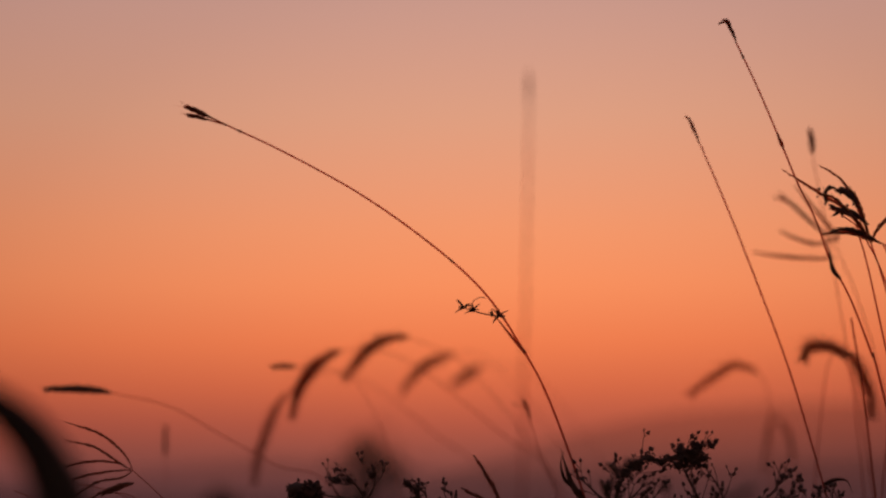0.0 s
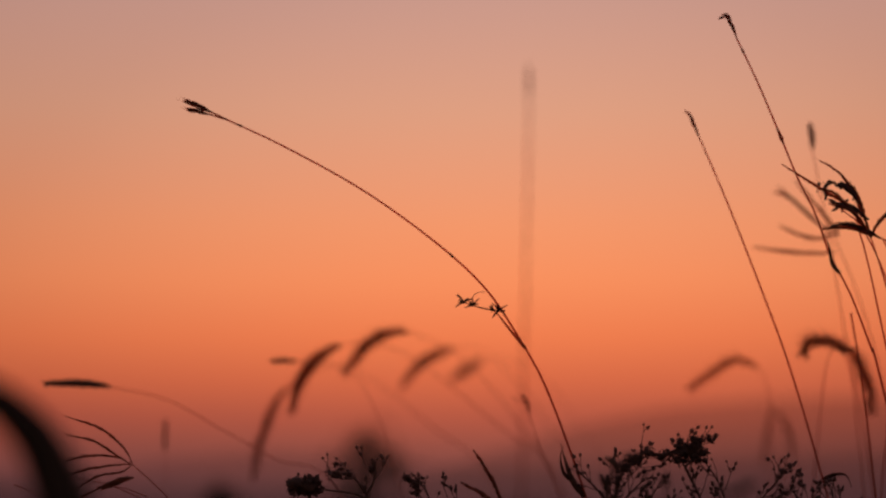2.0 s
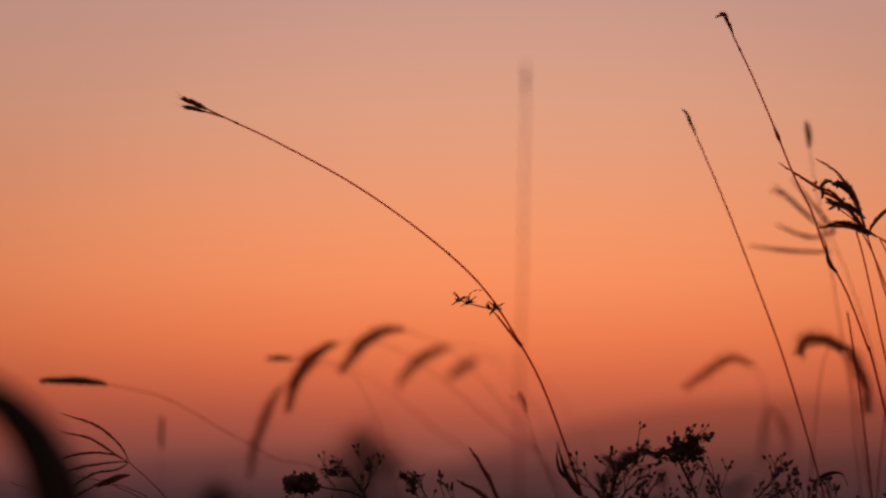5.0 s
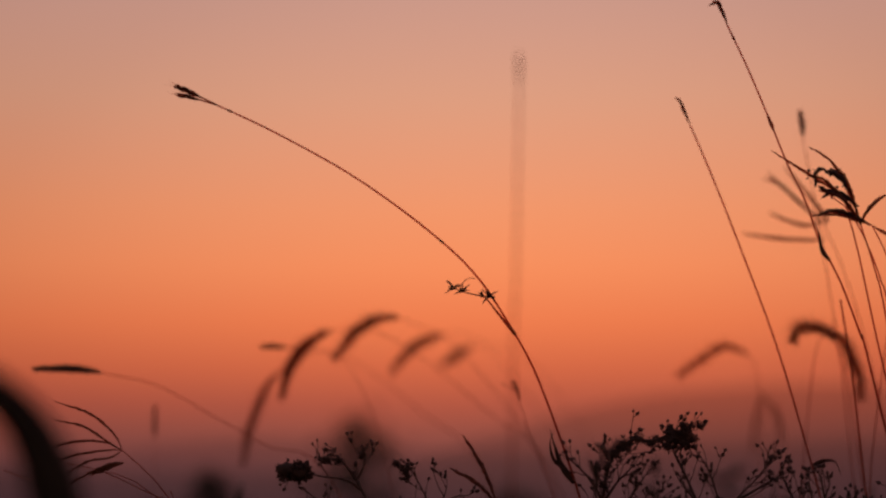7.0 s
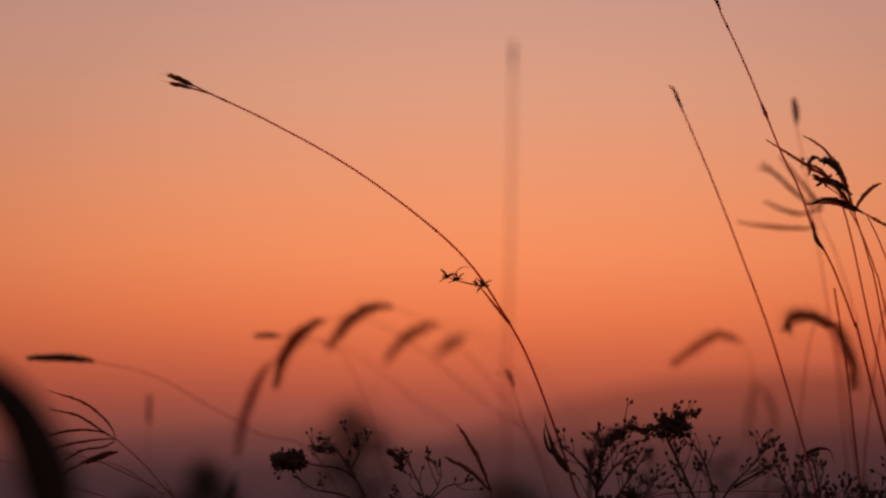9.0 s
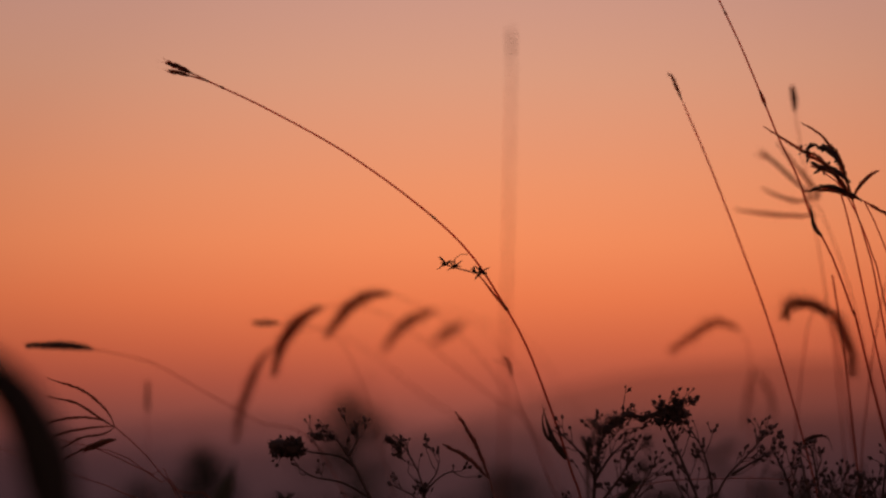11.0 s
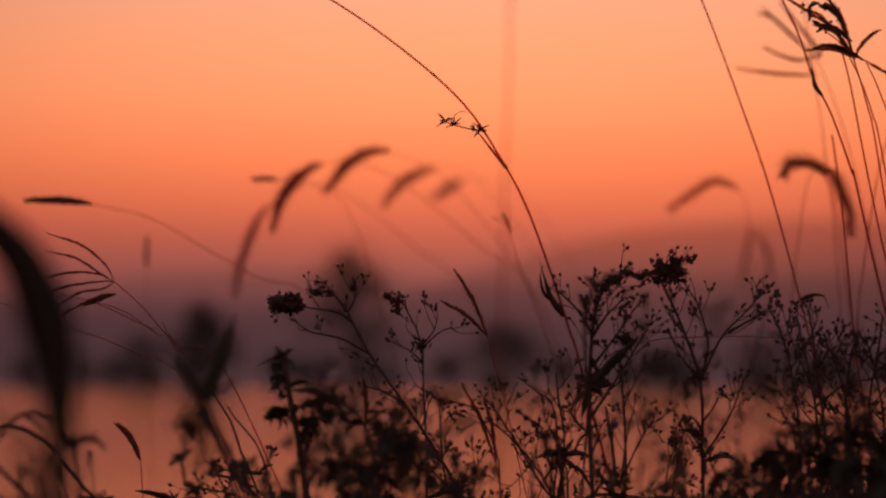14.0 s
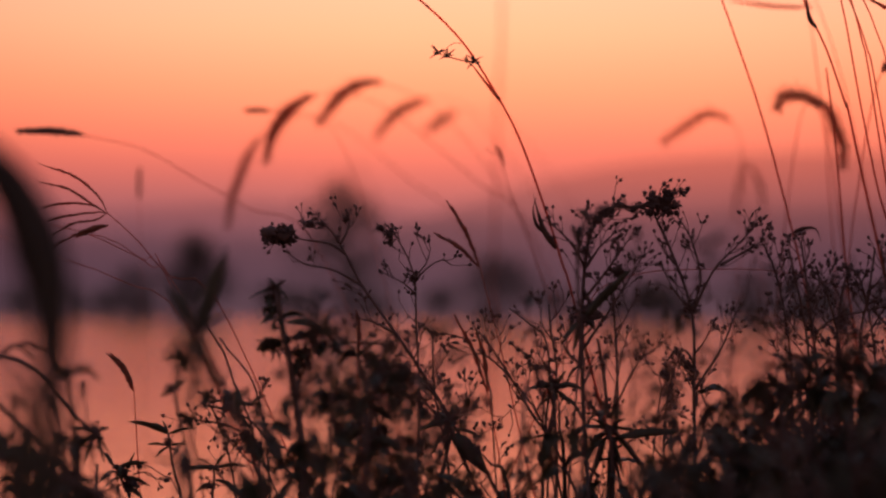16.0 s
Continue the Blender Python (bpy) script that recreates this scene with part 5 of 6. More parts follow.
composed_weed(1.53, [(84.8, -108), (85, -89.8), (83.5, -66.7)], 0.002, "woody weed with dark leaves drooping from its crown", 526,
    leaves=[(83.5, -68.6, 71.7, -80.3, -3.4, 2.9), (83.5, -68.6, 94.9, -80.7, -3.4, 2.9), (83, -66.7, 73.9, -62.2, 1.4, 2.5), (84.1, -66.1, 92.5, -62.1, 1.4, 2.4), (85.8, -71.7, 121.9, -67.6, -1.4, 4.5), (82.4, -70.1, 77.4, -88.7, -1.4, 2.7), (84.7, -70, 91, -91.4, -1.4, 2.5), (81.3, -71.5, 68.4, -89.3, -2.8, 2.5), (84.1, -62.2, 77.8, -50.3, 0.8, 2), (84.1, -62.2, 89.1, -50.3, 0.8, 2), (86.9, -71.4, 99.7, -86.8, -2.3, 2.5)],
    clumps=[(83.5, -68.4, 5.37, 1.4, 1.1), (83.5, -56, 2.83, 1.2, 1.4)],
    sprays=[[(86.9, -55.9), (94.7, -39), (100.9, -30.5), (108.2, -25.9)], [(85.2, -58.8), (88.5, -36.2), (91.8, -22)]],
    shoots=[[(85.5, -67.2), (95.4, -78.4), (103.9, -92.5), (107.4, -107.9)], [(79.9, -74.3), (74.6, -92.6), (75.8, -108.1)], [(82.9, -61.6), (80.6, -39), (77.7, -22.1)]])
composed_weed(1.6, [(104, -107.9), (105.6, -84), (107.2, -67.1), (110, -47.3), (116.4, -36)], 0.0009, "slim woody stem with a feathery top", 527,
    sprays=[[(108.1, -61.4), (113.7, -50.1), (117.9, -37.4)], [(110, -47.3), (108.8, -40.3), (112.2, -33.2)]])
composed_weed(1.6, [(85.7, -108), (87.4, -50.3), (86.1, -10.8), (83.2, 6.2)], 0.0014, "tall bare woody stem", 529,
    sprays=[[(86.1, -10.8), (82.4, -2.3), (78.7, 6.1)], [(86.7, -22.1), (91.8, -10.8), (96.3, -2.2)]])
composed_weed(1.47, [(63.1, -108.2), (65.7, -64.5), (68.4, -33.5), (69.7, -12.6)], 0.0012, "dark weed with a thick leaf bent upwards", 530,
    leaves=[(70.9, -11.4, 95.6, 13.6, -1.1, 4.7), (71.4, -10.9, 86.6, 6.2, 1.4, 3.3), (69.2, -13.1, 60.2, -23.4, 0.8, 2.9), (69.7, -11.4, 65.9, -29.5, 0.8, 2.7), (69.7, -10.9, 78.2, -19.3, 0.8, 2.7)],
    clumps=[(69.7, -12.6, 4.81, 1.3, 1.1)],
    scatter=[(69.7, -12.6, 7, 9)])
composed_weed(1.22, [(-200.3, -136.4), (-204.8, -114), (-214.9, -91.5), (-226.3, -74.7), (-237.8, -63.5)], 0.0018, "leaning dark weed with broad drooping leaves", 535,
    leaves=[(-209.1, -102.8, -192.2, -99.8, -2.3, 8.5), (-209.1, -102.8, -220.4, -100, -2.3, 8.5), (-214.9, -91.5, -203.7, -80.2, -1.7, 3.6), (-222, -80.3, -212.3, -69, -1.4, 3.3), (-206.2, -109.8, -194.9, -109.7, -1.4, 9.6)],
    clumps=[(-212, -97.1, 3.96, 1.5, 1)])
composed_weed(1.3, [(-174.9, -136.3), (-180.8, -113.8), (-186.6, -99.8), (-195.1, -88.6)], 0.0018, "leaning dark weed with broad drooping leaves", 536,
    leaves=[(-183.7, -105.4, -169.6, -102.5, -2.3, 8.5), (-186.6, -99.8, -197.8, -102.7, -2.3, 8.5), (-180.8, -111, -163.9, -109.5, -1.7, 9.6), (-195.1, -88.6, -203.6, -94.3, -1.4, 3.3), (-194.6, -89.2, -187.3, -84.3, 0.8, 2.9)],
    clumps=[(-186.6, -101.2, 4.24, 1.6, 1)])
composed_weed(1.12, [(-39.6, -135.5), (-40, -79.2), (-38, -45.4), (-36.1, -28.5)], 0.0012, "soft dark weed with crumpled leaves, close by", 537,
    scatter=[(-36.1, -29.9, 7, 15.8), (-44.5, -48.3, 8, 17), (-22, -25.5, 6, 15.3), (-13.6, -19.9, 4, 14.1), (-62.9, -41.3, 7, 17), (-51.7, -20.1, 6, 15.3), (-19.1, -41.1, 9, 15.8), (-17.4, -82.5, 6, 14.1)])
composed_weed(1.08, [(-62.2, -135.6), (-64.9, -79.4), (-65.8, -34.3), (-64.3, -6)], 0.0012, "soft dark weed with crumpled leaves, close by", 538,
    scatter=[(-64.3, -7.4, 9, 17), (-67.3, -18.8, 7, 15.8), (-54.6, -11.6, 5, 14.1)])
composed_weed(1.3, [(70.2, -108.1), (71, -50.4), (68.6, -10.9), (67.4, 14.5), (68.4, 28.7), (72.9, 38.3), (80.2, 43.8), (89.3, 45.2)], 0.0017, "dark weed with a thick tip bent over, close by", 539,
    leaves=[(68.4, 25.9, 63.9, 34.3, 0.8, 2.9), (72.9, 38.3, 66.7, 42.3, 0.8, 2.9)],
    clumps=[(69, 31, 2.83, 1, 1.3), (72.9, 38.3, 2.83, 1.2, 1), (79.1, 43.5, 2.83, 1.4, 0.9), (86.5, 44.7, 2.26, 1.5, 0.8)])
composed_weed(1.15, [(94.1, -108), (95.3, -50.2), (96.8, 11.9), (97.3, 28.9)], 0.0011, "soft dark weed with an upright head, close by", 540,
    leaves=[(96.8, 14.7, 91.6, 23.2, 0.8, 2.5)],
    clumps=[(97.3, 31.1, 3.68, 1, 1.7)])
composed_weed(1.6, [(185.8, -107.4), (183.4, -35.6), (180, -10.2), (175.7, 9.5), (172.8, 23.7)], 0.0014, "woody weed with fine sprays of round buds", 541,
    sprays=[[(180, -10.2), (170, 12.3), (166.3, 26.4)], [(181.4, -15.9), (188.4, -1.7), (194.1, 12.5)], [(183.4, -32.8), (174.3, -21.6), (163, -10.3)], [(176.5, 6.7), (181.3, 15.2), (183.3, 23.7)]])
composed_weed(1.6, [(197.1, -107.4), (198.4, -49.6), (196.9, -21.4), (199.7, 1.2), (202.5, 12.5)], 0.0014, "woody weed with fine sprays of round buds", 542,
    sprays=[[(197.5, -21.4), (189.8, -10.2), (185.6, -1.7)], [(198.3, -10.1), (205.4, -1.6), (209.6, 6.9)], [(199.2, -1.6), (195.5, 6.8), (193.5, 13.9)], [(198.1, -32.7), (191.3, -27.1), (187, -21.5)]])
composed_weed(1.6, [(211.2, -107.3), (212.5, -49.5), (209.6, -21.3), (212.4, 1.3), (216.7, 23.9)], 0.0014, "woody weed with fine sprays of round buds", 543,
    sprays=[[(210.5, -21.3), (216.7, -12.8), (221.8, -4.3)], [(211, -10), (205.9, -1.6), (202.5, 5.5)], [(212.4, 1.3), (219.5, 9.8), (221.8, 21.1)], [(211.6, -32.6), (205.4, -24.2), (201.2, -18.6)]],
    shoots=[[(185.6, -19.2), (196.9, -10.7), (209.6, -7.8), (223.8, -4.3)]])
composed_weed(1.05, [(-177.7, -136.3), (-186.6, -94.2), (-194, -63.2), (-196.9, -52)], 0.0012, "soft dark weed with crumpled leaves, close by", 545,
    scatter=[(-196.9, -56.2, 6, 12.4), (-189, -80.1, 8, 14.1), (-203.6, -94.3, 8, 17), (-180.9, -99.8, 8, 17)])
composed_weed(1.08, [(-211.6, -136.5), (-213.4, -94.3), (-215.3, -52.1)], 0.0012, "soft dark weed with crumpled leaves, close by", 546,
    leaves=[(-215.3, -52.1, -203.9, -63.3, 1.1, 2.5), (-214.6, -63.4, -203.1, -80.2, 1.1, 2.5)],
    scatter=[(-216.7, -49.3, 5, 12.4), (-212.2, -74.6, 6, 14.1)])
composed_weed(1.05, [(-127, -136), (-126.1, -79.7), (-123.6, -45.9), (-122.3, -29)], 0.0012, "soft dark weed with crumpled leaves, close by", 547,
    scatter=[(-125.1, -34.6, 8, 17), (-116, -43, 6, 14.7), (-133, -29, 5, 13.6)])
composed_weed(1.3, [(129.5, -134.5), (128.2, -92.3), (126.4, -69.8)], 0.0014, "soft dark weed with crumpled leaves, close by", 548,
    scatter=[(126.4, -72.6, 12, 15.3), (118, -83.9, 12, 15.3), (138.3, -78.2, 12, 15.3), (106.8, -93, 10, 14.1), (132.1, -57.9, 10, 14.1), (146.1, -49.9, 9, 14.1), (129.3, -86.7, 9, 15.8), (149.6, -86.6, 12, 17)])
composed_weed(1.25, [(197.1, -134.1), (197.6, -77.8), (196.4, -49.6), (198.1, -32.7)], 0.0014, "soft dark weed with crumpled leaves, close by", 549,
    scatter=[(194.1, -35.6, 11, 16.4), (208.3, -33.2, 11, 16.4), (219.6, -36.8, 10, 16.4), (185.7, -49.7, 12, 17), (202.6, -49.6, 13, 17), (171.6, -47, 12, 15.3), (160.3, -47, 11, 15.8), (160.3, -64, 10, 15.3), (174.3, -32.8, 8, 14.1), (216.8, -55.2, 12, 17)])
composed_weed(0.44, [(-199.4, -220.6), (-199.7, -136.4), (-198.2, -68.9), (-197.3, -49.2)], 0.0006, "thin dark weed with long upright leaves, very close by", 550,
    leaves=[(-203.1, -136.5, -208.4, -35.1, 0.6, 13), (-197.5, -136.4, -191.7, -37.9, 0.6, 13), (-205.8, -150.5, -218.1, -52.1, 0.6, 13)])
composed_weed(1.6, [(-55.3, -108.9), (-53.5, -96.2), (-51.3, -83.5)], 0.0009, "thin woody weed with fine sprays of small buds", 551,
    sprays=[[(-53.5, -96.2), (-47, -87.7), (-40, -82.6)], [(-51.8, -86.3), (-46.2, -79.3), (-44.3, -70.8)], [(-51.3, -83.5), (-50.2, -76.5), (-52, -69.4)]])
composed_weed(1.6, [(2.5, -108.5), (-5.5, -96.5), (-13.2, -90.3), (-18.8, -88.1)], 0.0009, "thin woody weed with fine sprays of small buds", 552,
    sprays=[[(-5.5, -96.5), (-13.1, -98.2), (-18.8, -96.6)], [(-3.2, -99.3), (-8.4, -89.7), (-10.4, -82.4)], [(-0.4, -103.8), (-10.3, -102.7), (-16.7, -105)]],
    shoots=[[(15.4, -108.5), (5.2, -97.3), (-4.7, -89.7), (-13.2, -85.3)]])
composed_weed(0.9, [(112.5, -107.9), (115.1, -50.1), (129, 6.4), (130.4, 23.4)], 0.0006, "soft brown weed close by", 531,
    leaves=[(130.4, 23.4, 143.1, 30.6, 1.1, 4.7), (130.4, 23.4, 117.7, 26.2, 1.1, 4.3), (129, 17.7, 141.7, 15, 1.1, 4), (117.8, -27.5, 78.2, -10.8, -2.8, 2.2), (116.5, -38.8, 92.4, -37.6, -2.3, 1.6)],
    clumps=[(129.8, 24.8, 2.54, 1.8, 0.9)])
composed_weed(0.92, [(98.4, -108), (101, -50.2), (103.6, -10.7), (105, 6.3)], 0.0006, "soft brown weed close by", 532,
    leaves=[(104.2, -5, 112.1, 9.2, 1.1, 3.6), (103.6, -5, 97.4, 6.2, 1.1, 3.6)],
    clumps=[(104.2, -0.8, 2.83, 1, 1.5)])
composed_weed(0.9, [(163.2, -107.6), (160.3, -49.9), (157.4, -21.7), (158.7, 1)], 0.0006, "soft brown weed close by", 533,
    leaves=[(158.8, -21.6, 170.1, -4.6, 1.1, 3.6), (157.9, -18.8, 148.8, -1.9, 1.1, 3.6), (158.8, -10.4, 160.1, 9.4, 1.1, 3.6), (158.8, -32.9, 146.1, -24.5, 1.1, 3.6)],
    clumps=[(158.2, -10.4, 2.83, 1.3, 1.8)])
composed_weed(0.95, [(-6, -108.6), (-3.5, -50.8), (-2.3, -22.6), (-3.2, -11.3)], 0.0006, "soft brown weed close by", 534,
    leaves=[(-2.3, -22.6, 7.5, -11.3, 1.1, 3.6), (-3.1, -21.2, -12.2, -10, 1.1, 5.1), (-2.2, -33.9, 13.3, -28.2, 1.1, 4.3)],
    clumps=[(-2.9, -18.4, 2.54, 1.3, 1.4)])
leafy_weed([(-0.04836, 1.4, 1.2707), (-0.06447, 1.4, 1.3140), (-0.08035, 1.4, 1.3218), (-0.09417, 1.4, 1.3178)], 0.0020, "dark weed with a nodding leafy tip", 82, 9, 0.042, 0.55, bunch=2)


def crumpled_weed(seed, points):
    return leafy_weed(points, 0.0022, "dark weed with crumpled half-dry leaves", seed, 8, 0.026, 0.55, bunch=2)


crumpled_weed(403, [(-0.004128, 1.3, 1.2107), (-0.002471, 1.3, 1.2400), (0.004692, 1.3, 1.2693), (0.002748, 1.3, 1.2876)])
crumpled_weed(404, [(0.02481, 1.28, 1.2130), (0.02108, 1.28, 1.2346), (0.01374, 1.28, 1.2562), (0.01542, 1.28, 1.2778)])
crumpled_weed(405, [(0.07461, 1.48, 1.1919), (0.07649, 1.48, 1.2335), (0.08471, 1.48, 1.2628), (0.08043, 1.48, 1.2836)])
crumpled_weed(406, [(0.1617, 1.25, 1.2170), (0.1652, 1.25, 1.2346), (0.1739, 1.25, 1.2593), (0.1792, 1.25, 1.2805)])


def paired_weed(points, pairs, label, seed):
    """A slim weed with level pairs of pointed leaves. pairs: where on the stem, and leaf length."""
    r5 = random.Random(seed)
    pts = stem_from_ground(points)
    at = pts[0].copy()
    thing = tagged(root("paired_leaf_weed", at), label, "weed", "leafy weeds on the bank")
    ln = spline(rel(pts, at), 40)
    part("stem", tube(bmesh.new(), ln, lambda t: 0.0021 * (1.2 - 0.7 * t)), WOODY, thing)
    for place, size in pairs:
        i = min(range(41), key=lambda k: (ln[k] - (Vector(place) - at)).length)
        turn = r5.uniform(-0.35, 0.35)
        for g in (turn, turn + math.pi, turn + 1.6, turn - 1.5):
            put_leaf(thing, ln[i], g, r5.uniform(0.0, 0.3), size * r5.uniform(0.8, 1.1), r5, r5.choice((2, 7)))
    bud_branch(thing, ln[36:], 0.0006, r5, 120, 0.0027, 0.1, "top")
    return thing


paired_weed([(0.1415, 1.55, 1.1848), (0.1348, 1.55, 1.2196), (0.1282, 1.55, 1.2458), (0.1224, 1.55, 1.2567)], (((0.1295, 1.55, 1.2423), 0.030), ((0.1242, 1.55, 1.2536), 0.020), ((0.1348, 1.55, 1.2218), 0.026)), "small weed with level pairs of pointed leaves", 862)
paired_weed([(0.09021, 1.57, 1.1823), (0.09, 1.57, 1.2265), (0.08762, 1.57, 1.2619), (0.08401, 1.57, 1.2752)], (((0.08669, 1.57, 1.2707), 0.022), ((0.08952, 1.57, 1.2354), 0.024)), "small weed with level pairs of pointed leaves", 863)
for foot_x, pts, wide in (
        ((-0.2162, 1.22, 1.1152)[0], [(-0.2172, 1.22, 1.2180), (-0.226, 1.22, 1.2385), (-0.245, 1.22, 1.2470), (-0.2726, 1.22, 1.2479)], 0.011),
        ((0.1224, 1.55, 1.0541)[0], [(0.1284, 1.55, 1.1847), (0.1348, 1.55, 1.2284), (0.1566, 1.55, 1.2416), (0.1881, 1.55, 1.2444)], 0.008),
        ((0.05371, 1.52, 1.0594)[0], [(0.0509, 1.52, 1.1874), (0.04219, 1.52, 1.2131), (0.02923, 1.52, 1.2301), (0.01287, 1.52, 1.2407)], 0.012),
        ((0.1038, 1.6, 1.0444)[0], [(0.0987, 1.6, 1.1792), (0.0939, 1.6, 1.2422), (0.09149, 1.6, 1.2738), (0.07115, 1.6, 1.2745)], 0.008)):
    low = foot(foot_x, pts[0][1])
    sward = tagged(root("grass_tuft", low), "dark grass blade bent over level, among weeds", "grass")
    long_leaf(sward, rel([low] + pts, low), wide, BLADE, twist=0.4, n=30, stalk=0.6)
    long_leaf(sward, rel([low, low + Vector((-0.03, 0.01, 0.16)), low + Vector((-0.09, 0.02, 0.24))], low), 0.006, BLADE, n=14)
leafy_weed([(-0.168, 1.35, 1.2044), (-0.1721, 1.35, 1.2423), (-0.1801, 1.35, 1.2841), (-0.1765, 1.35, 1.3032)], 0.0014, "thin weed with dark rounded leaf tips", 88, 9, 0.04, 0.7, buds=False)
leafy_weed([(-0.119, 1.5, 1.1886), (-0.1319, 1.5, 1.2181), (-0.1448, 1.5, 1.2475), (-0.1619, 1.5, 1.2665)], 0.0016, "leaning weed with dark folded leaves", 89, 10, 0.05, 0.55)


def bare_stem(points, r, label, seed, forks=3):
    """A leafless woody stem with a few short side shoots."""
    r6 = random.Random(seed)
    pts = stem_from_ground(points)
    at = pts[0].copy()
    thing = tagged(root("bare_weed", at), label, "weed", "bare stems on the bank")
    ln = spline(rel(pts, at), 34)
    part("stem", tube(bmesh.new(), ln, lambda t: r * (1.15 - 0.7 * t)), WOODY, thing)
    for k in range(forks):
        a = ln[r6.randint(18, 31)]
        side = Vector((r6.choice((-1, 1)) * r6.uniform(0.4, 1), r6.uniform(-0.4, 0.4), r6.uniform(0.4, 1.1))) * r6.uniform(0.02, 0.05)
        bud_branch(thing, spline([a, a + side * 0.5 + Vector((0, 0, -0.003)), a + side], 7), r * 0.4, r6, 60, 0.0026, 0.5)
    return thing


DRY_STEM = "bare leaning woody stem with a few buds"
bare_stem([(-0.002825, 1.6, 1.1786), (-0.0007305, 1.6, 1.2056), (0.007236, 1.6, 1.2327), (0.00802, 1.6, 1.2530)], 0.0020, DRY_STEM, 306, 2)
bare_stem([(0.03553, 1.6, 1.1788), (0.02412, 1.6, 1.2012), (0.01178, 1.6, 1.2282), (-0.001055, 1.6, 1.2597)], 0.0018, DRY_STEM, 307, 1)
bare_stem([(0.175, 1.5, 1.1903), (0.1792, 1.5, 1.2051), (0.1876, 1.5, 1.2157), (0.2003, 1.5, 1.2327)], 0.0026, "curved dark woody stem", 320, 1)
bare_stem([(0.05653, 1.62, 1.1768), (0.08155, 1.62, 1.1997), (0.1135, 1.62, 1.2159)], 0.0011, DRY_STEM, 321, 1)
bare_stem([(0.04511, 1.62, 1.1767), (0.02674, 1.62, 1.1939), (0.003858, 1.62, 1.1992), (-0.005305, 1.62, 1.2028)], 0.0013, DRY_STEM, 322, 2)
bare_stem([(-0.2011, 1.58, 1.1795), (-0.2214, 1.58, 1.2061), (-0.2415, 1.58, 1.2171)], 0.0011, DRY_STEM, 324, 1)

for k, pts in enumerate(([(-0.1705, 0.85, 1.2579), (-0.1744, 0.85, 1.2914), (-0.1819, 0.85, 1.3153), (-0.1929, 0.85, 1.3296)], [(-0.1704, 0.9, 1.2526), (-0.1732, 0.9, 1.2779), (-0.1811, 0.9, 1.3032), (-0.1939, 0.9, 1.3183), (-0.2042, 0.9, 1.3234)], [(-0.1695, 0.8, 1.2633), (-0.1675, 0.8, 1.2903), (-0.1632, 0.8, 1.3106), (-0.1554, 0.8, 1.3220)])):
    bare_stem(pts, 0.0016, "soft dark bent stem close by", 330 + k, 0)

PROTO_AT = (
    (0.34, 2.30, 0.66), (0.47, 2.26, 0.62), (0.58, 2.34, 0.60), (0.20, 2.38, 0.64))
kinds = []
for k, (px, py, h) in enumerate(PROTO_AT):
    b = foot(px, py)
    kinds.append(bud_weed([b, b + Vector((0.01, 0.01, h * 0.5)), b + Vector((-0.01, 0.0, h * 0.8)), b + Vector((0.02, 0.0, h))], 0.0018, "tangled woody weed with many small dry buds", 200 + k, 11, 0.10, 0.45, 70, 0.0026, 12, rooted=False)[0])
for k, (px, py, h) in enumerate(((0.40, 2.42, 0.64), (0.10, 2.40, 0.60), (0.66, 2.44, 0.66))):
    b = foot(px, py)
    kinds.append(leafy_weed([b, b + Vector((-0.01, 0.01, h * 0.5)), b + Vector((0.02, 0.0, h * 0.8)), b + Vector((0.0, 0.0, h))], 0.0022, "leafy dark weed crowded among others", 220 + k, 15, 0.05, 0.45, rooted=False, bunch=2))


def thicket_weed(at, h, seed):
    """A dense weed whose many small leaves cannot be told apart."""
    r4 = random.Random(seed)
    thing = tagged(root("thicket_weed", at), "dense dark weed thick with small crumpled leaves", "weed", "dense weeds on the bank")
    ln = spline([Vector((0, 0, 0)), Vector((0.015, 0, h * 0.5)), Vector((-0.01, 0.01, h))], 20)
    st = tube(bmesh.new(), ln, lambda t: 0.0028 * (1.2 - 0.8 * t))
    leafage = bmesh.new()
    for k in range(11):
        a = ln[8 + k]
        g = k * 2.4
        e = a + Vector((math.cos(g), math.sin(g), r4.uniform(0.3, 1.0))) * r4.uniform(0.05, 0.11)
        part("twig", tube(bmesh.new(), [a, (a + e) / 2 + Vector((0, 0, -0.008)), e], lambda t: 0.0011 * (1.2 - 0.7 * t), 5), WOODY, thing)
        for _ in range(16):
            c = a.lerp(e, r4.uniform(0.2, 1.05)) + Vector((r4.gauss(0, 1), r4.gauss(0, 1), r4.gauss(0, 1))) * 0.010
            m = Matrix.Translation(c) @ Euler((r4.uniform(-1, 1), r4.uniform(-0.9, 0.9), r4.uniform(0, 6.28))).to_matrix().to_4x4() @ Matrix.Scale(r4.uniform(0.010, 0.028), 4)
            n0 = len(leafage.verts)
            leafage.from_mesh(LEAVES[r4.choice((0, 2, 5, 6))])
            leafage.verts.ensure_lookup_table()
            for v in leafage.verts[n0:]:
                v.co = m @ v.co
    part("stem", st, WOODY, thing)
    tagged(part("foliage", leafage, LEAF, thing), kind="stuff")
    return thing


kinds.append(thicket_weed(foot(0.28, 2.45), 0.62, 240))
kinds.append(thicket_weed(foot(0.52, 2.48), 0.66, 241))
heights = [h for _, _, h in PROTO_AT] + [0.64, 0.60, 0.66, 0.64, 0.68]
rng = random.Random(77)


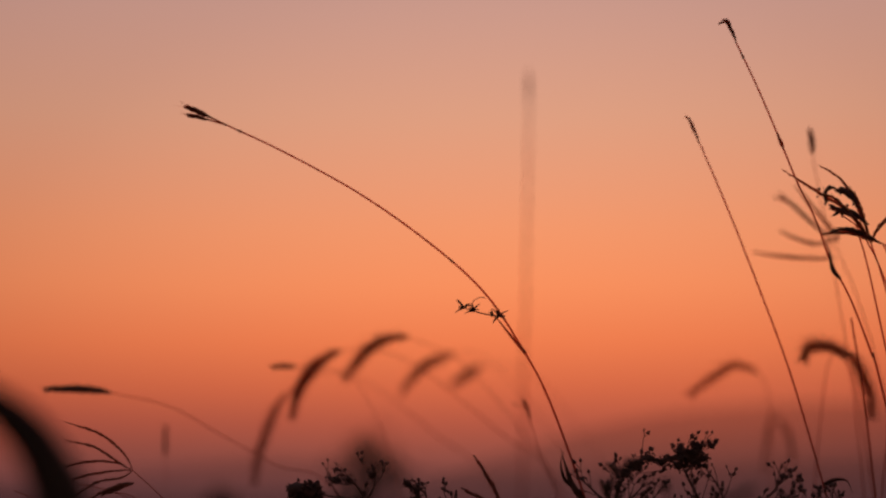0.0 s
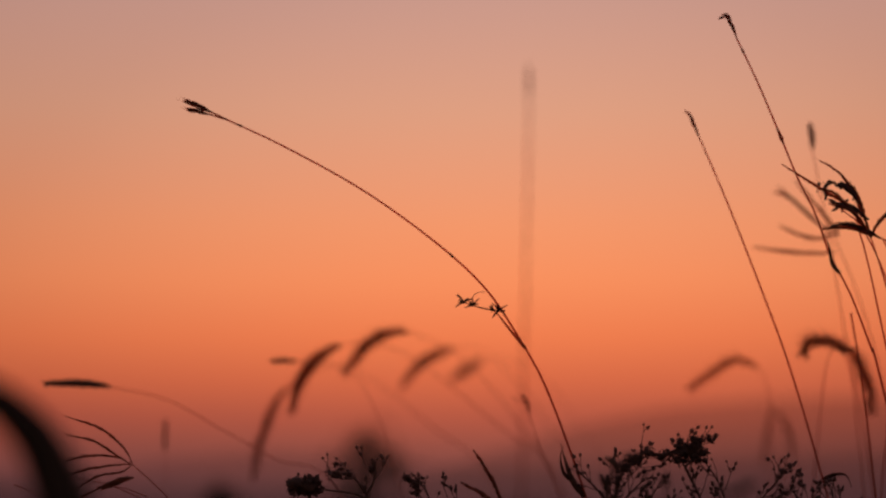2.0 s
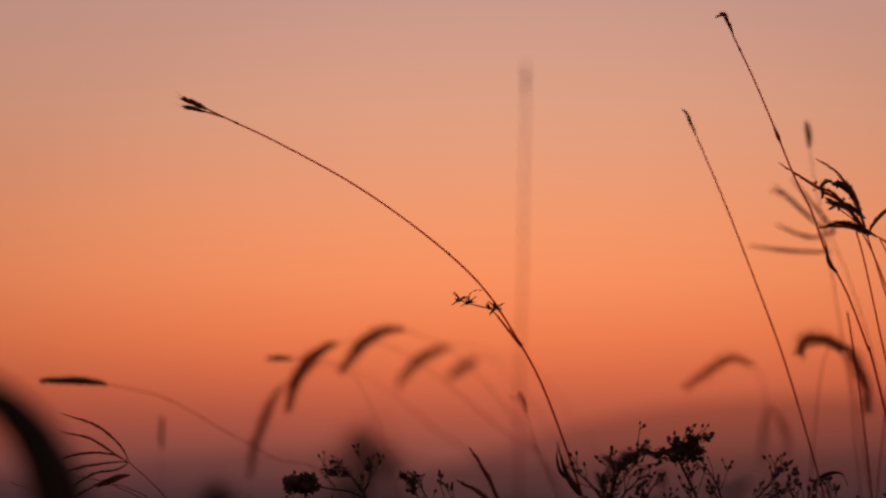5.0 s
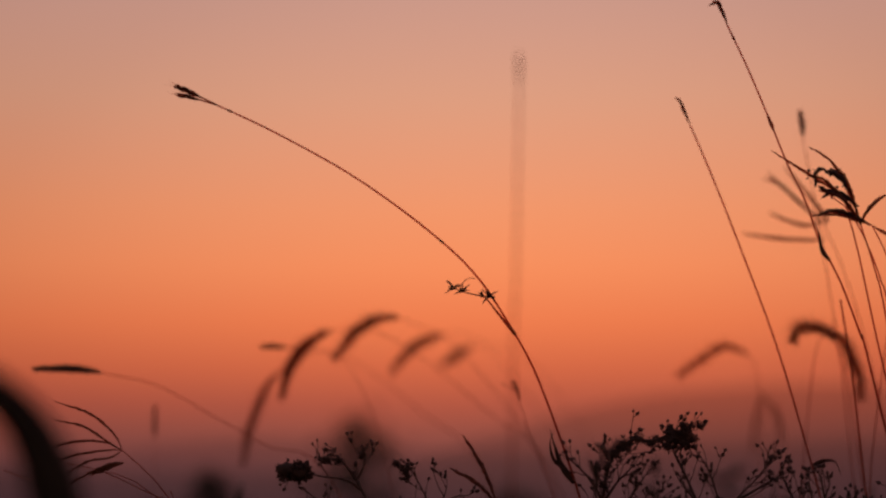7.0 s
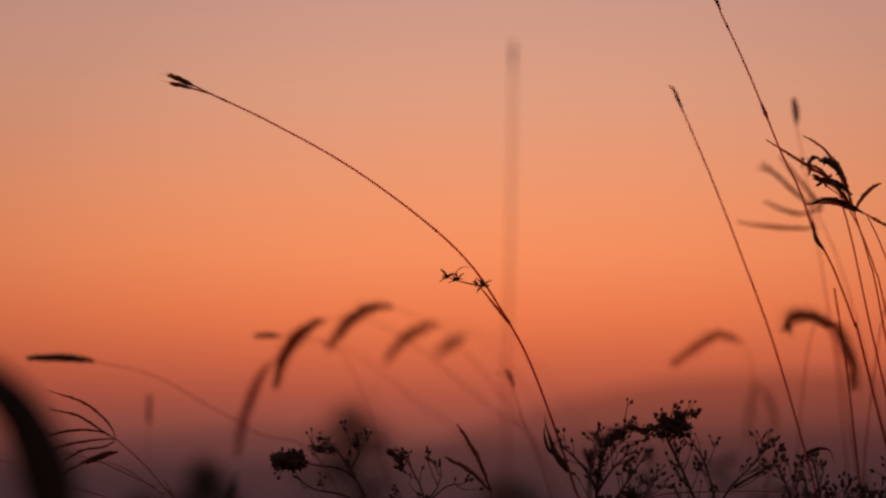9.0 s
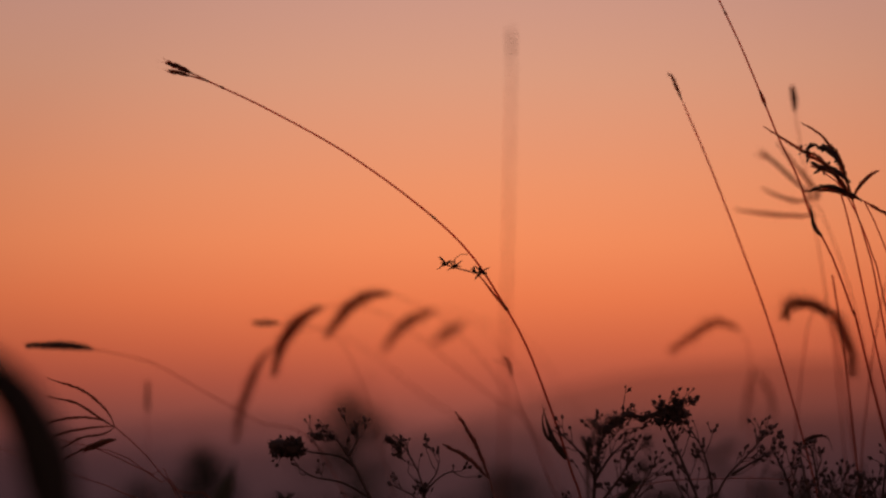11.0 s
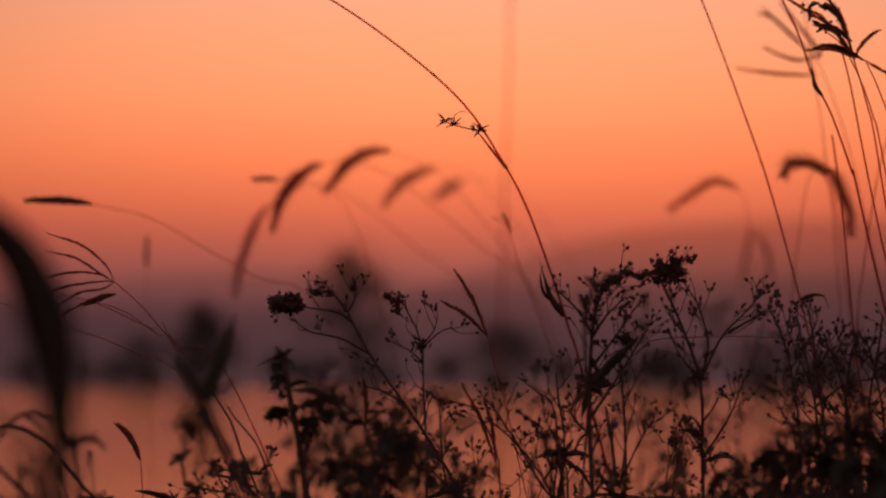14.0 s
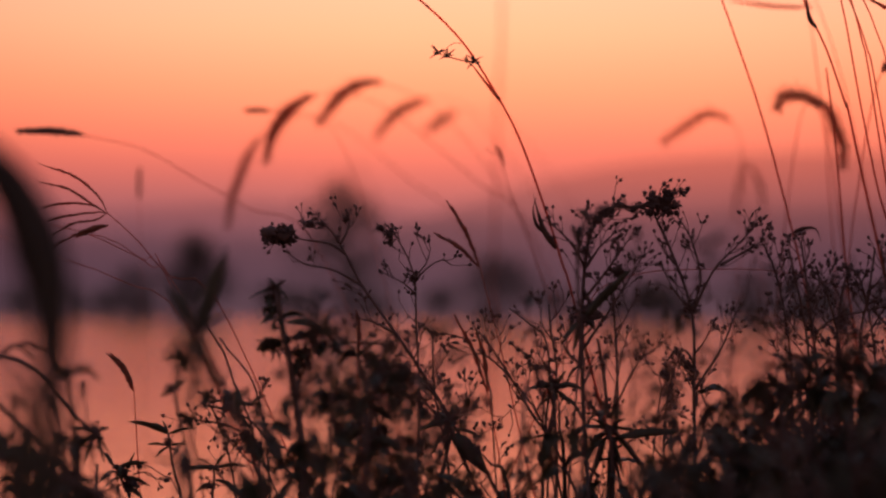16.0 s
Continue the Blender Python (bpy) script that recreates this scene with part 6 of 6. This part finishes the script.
def crowd(count, x0, x1, y0, y1, near_drop, far_drop, kindset):
    """Sets copies of the weeds on the bank, spread in the camera's fan and sunk to fit the view; the drops below eye
    level say how steeply their tops fall away.
    """
    rng = random.Random("%s %.3f %.2f %.3f" % (count, x0, y0, near_drop))
    for _ in range(count):
        x, y = rng.uniform(x0, x1), rng.uniform(y0, y1)
        k = rng.choice(kindset)
        f = foot(x * y, y)
        top = 1.35 - rng.uniform(near_drop, far_drop) * y
        f.z = min(f.z, top - heights[k])
        copy_thing(kinds[k], Matrix.Translation(f) @ Euler((rng.uniform(-0.2, 0.2), rng.uniform(-0.22, 0.22), rng.uniform(0, 6.28))).to_matrix().to_4x4())


crowd(8, 0.17, 0.25, 1.35, 2.1, 0.025, 0.07, (0, 1, 2, 3))
crowd(8, 0.20, 0.27, 0.95, 1.35, 0.05, 0.085, (4, 5, 6))
crowd(12, 0.20, 0.26, 1.3, 1.9, 0.04, 0.085, (4, 5, 6))
crowd(16, 0.205, 0.26, 1.2, 1.6, 0.03, 0.06, (4, 5, 6))
crowd(2, -0.05, -0.02, 1.2, 1.4, 0.015, 0.03, (4, 5, 6))
crowd(7, 0.205, 0.28, 0.88, 1.2, 0.045, 0.085, (7, 8))
crowd(10, 0.205, 0.27, 1.0, 1.3, 0.025, 0.05, (7, 8))
crowd(10, 0.205, 0.26, 1.4, 1.8, 0.03, 0.06, (7, 8))
crowd(2, -0.04, -0.03, 1.05, 1.2, 0.012, 0.025, (7, 8))
crowd(13, 0.215, 0.27, 1.2, 1.5, 0.028, 0.05, (7, 8))
crowd(1, -0.02, -0.01, 1.05, 1.25, 0.016, 0.03, (7, 8))
crowd(12, 0.215, 0.285, 1.1, 1.5, 0.022, 0.045, (7, 8))
crowd(8, 0.22, 0.28, 1.0, 1.3, 0.025, 0.05, (4, 5, 6))
crowd(3, -0.22, -0.17, 1.1, 1.4, 0.085, 0.1, (7, 8))
crowd(7, 0.09, 0.13, 1.2, 1.4, 0.07, 0.09, (7, 8))
crowd(12, 0.115, 0.19, 1.0, 1.2, 0.06, 0.09, (7, 8))
crowd(14, 0.10, 0.19, 1.15, 1.4, 0.055, 0.085, (7, 8))
crowd(3, -0.2, -0.09, 1.15, 1.45, 0.07, 0.09, (7, 8))
crowd(3, -0.24, -0.12, 1.45, 2.0, 0.065, 0.09, (0, 1, 2, 3, 5))
crowd(5, -0.23, -0.10, 1.0, 1.35, 0.07, 0.09, (4, 5, 6))
crowd(4, -0.06, -0.01, 2.3, 3.0, 0.015, 0.06, (0, 1, 3, 4, 6))
crowd(6, 0.18, 0.26, 2.3, 3.0, 0.03, 0.07, (0, 1, 3, 4, 6))
crowd(5, -0.06, -0.02, 2.1, 2.5, 0.008, 0.025, (7, 8))
crowd(5, -0.05, -0.01, 2.5, 3.0, 0.012, 0.04, (4, 5, 7, 8))
crowd(6, 0.20, 0.27, 2.5, 3.0, 0.03, 0.06, (4, 5, 7, 8))


# ---- short grass over the bank ----
def build_sward():
    r3 = random.Random(9)
    verts, faces = [], []
    for _ in range(9000):
        y = r3.uniform(-1.5, 4.6)
        x = r3.uniform(-2.2, 2.2)
        z = bank(x, y)
        h = r3.uniform(0.03, 0.11)
        a = r3.uniform(0, 6.28)
        c, s = math.cos(a), math.sin(a)
        lean = r3.uniform(0.1, 0.6) * h
        w = r3.uniform(0.0015, 0.003)
        k = len(verts)
        verts += [(x - s * w, y + c * w, z), (x + s * w, y - c * w, z), (x + c * lean * 0.35 - s * w * 0.8, y + s * lean * 0.35 + c * w * 0.8, z + h * 0.6),
                  (x + c * lean * 0.35 + s * w * 0.8, y + s * lean * 0.35 - c * w * 0.8, z + h * 0.6), (x + c * lean, y + s * lean, z + h)]
        faces += [(k, k + 1, k + 3, k + 2), (k + 2, k + 3, k + 4)]
    me = bpy.data.meshes.new("short_grass")
    me.from_pydata(verts, [], faces)
    me.materials.append(BLADE)
    tagged(new("short_grass", me), "short dark grass covering the lake bank", "grass", kind="stuff")


build_sward()
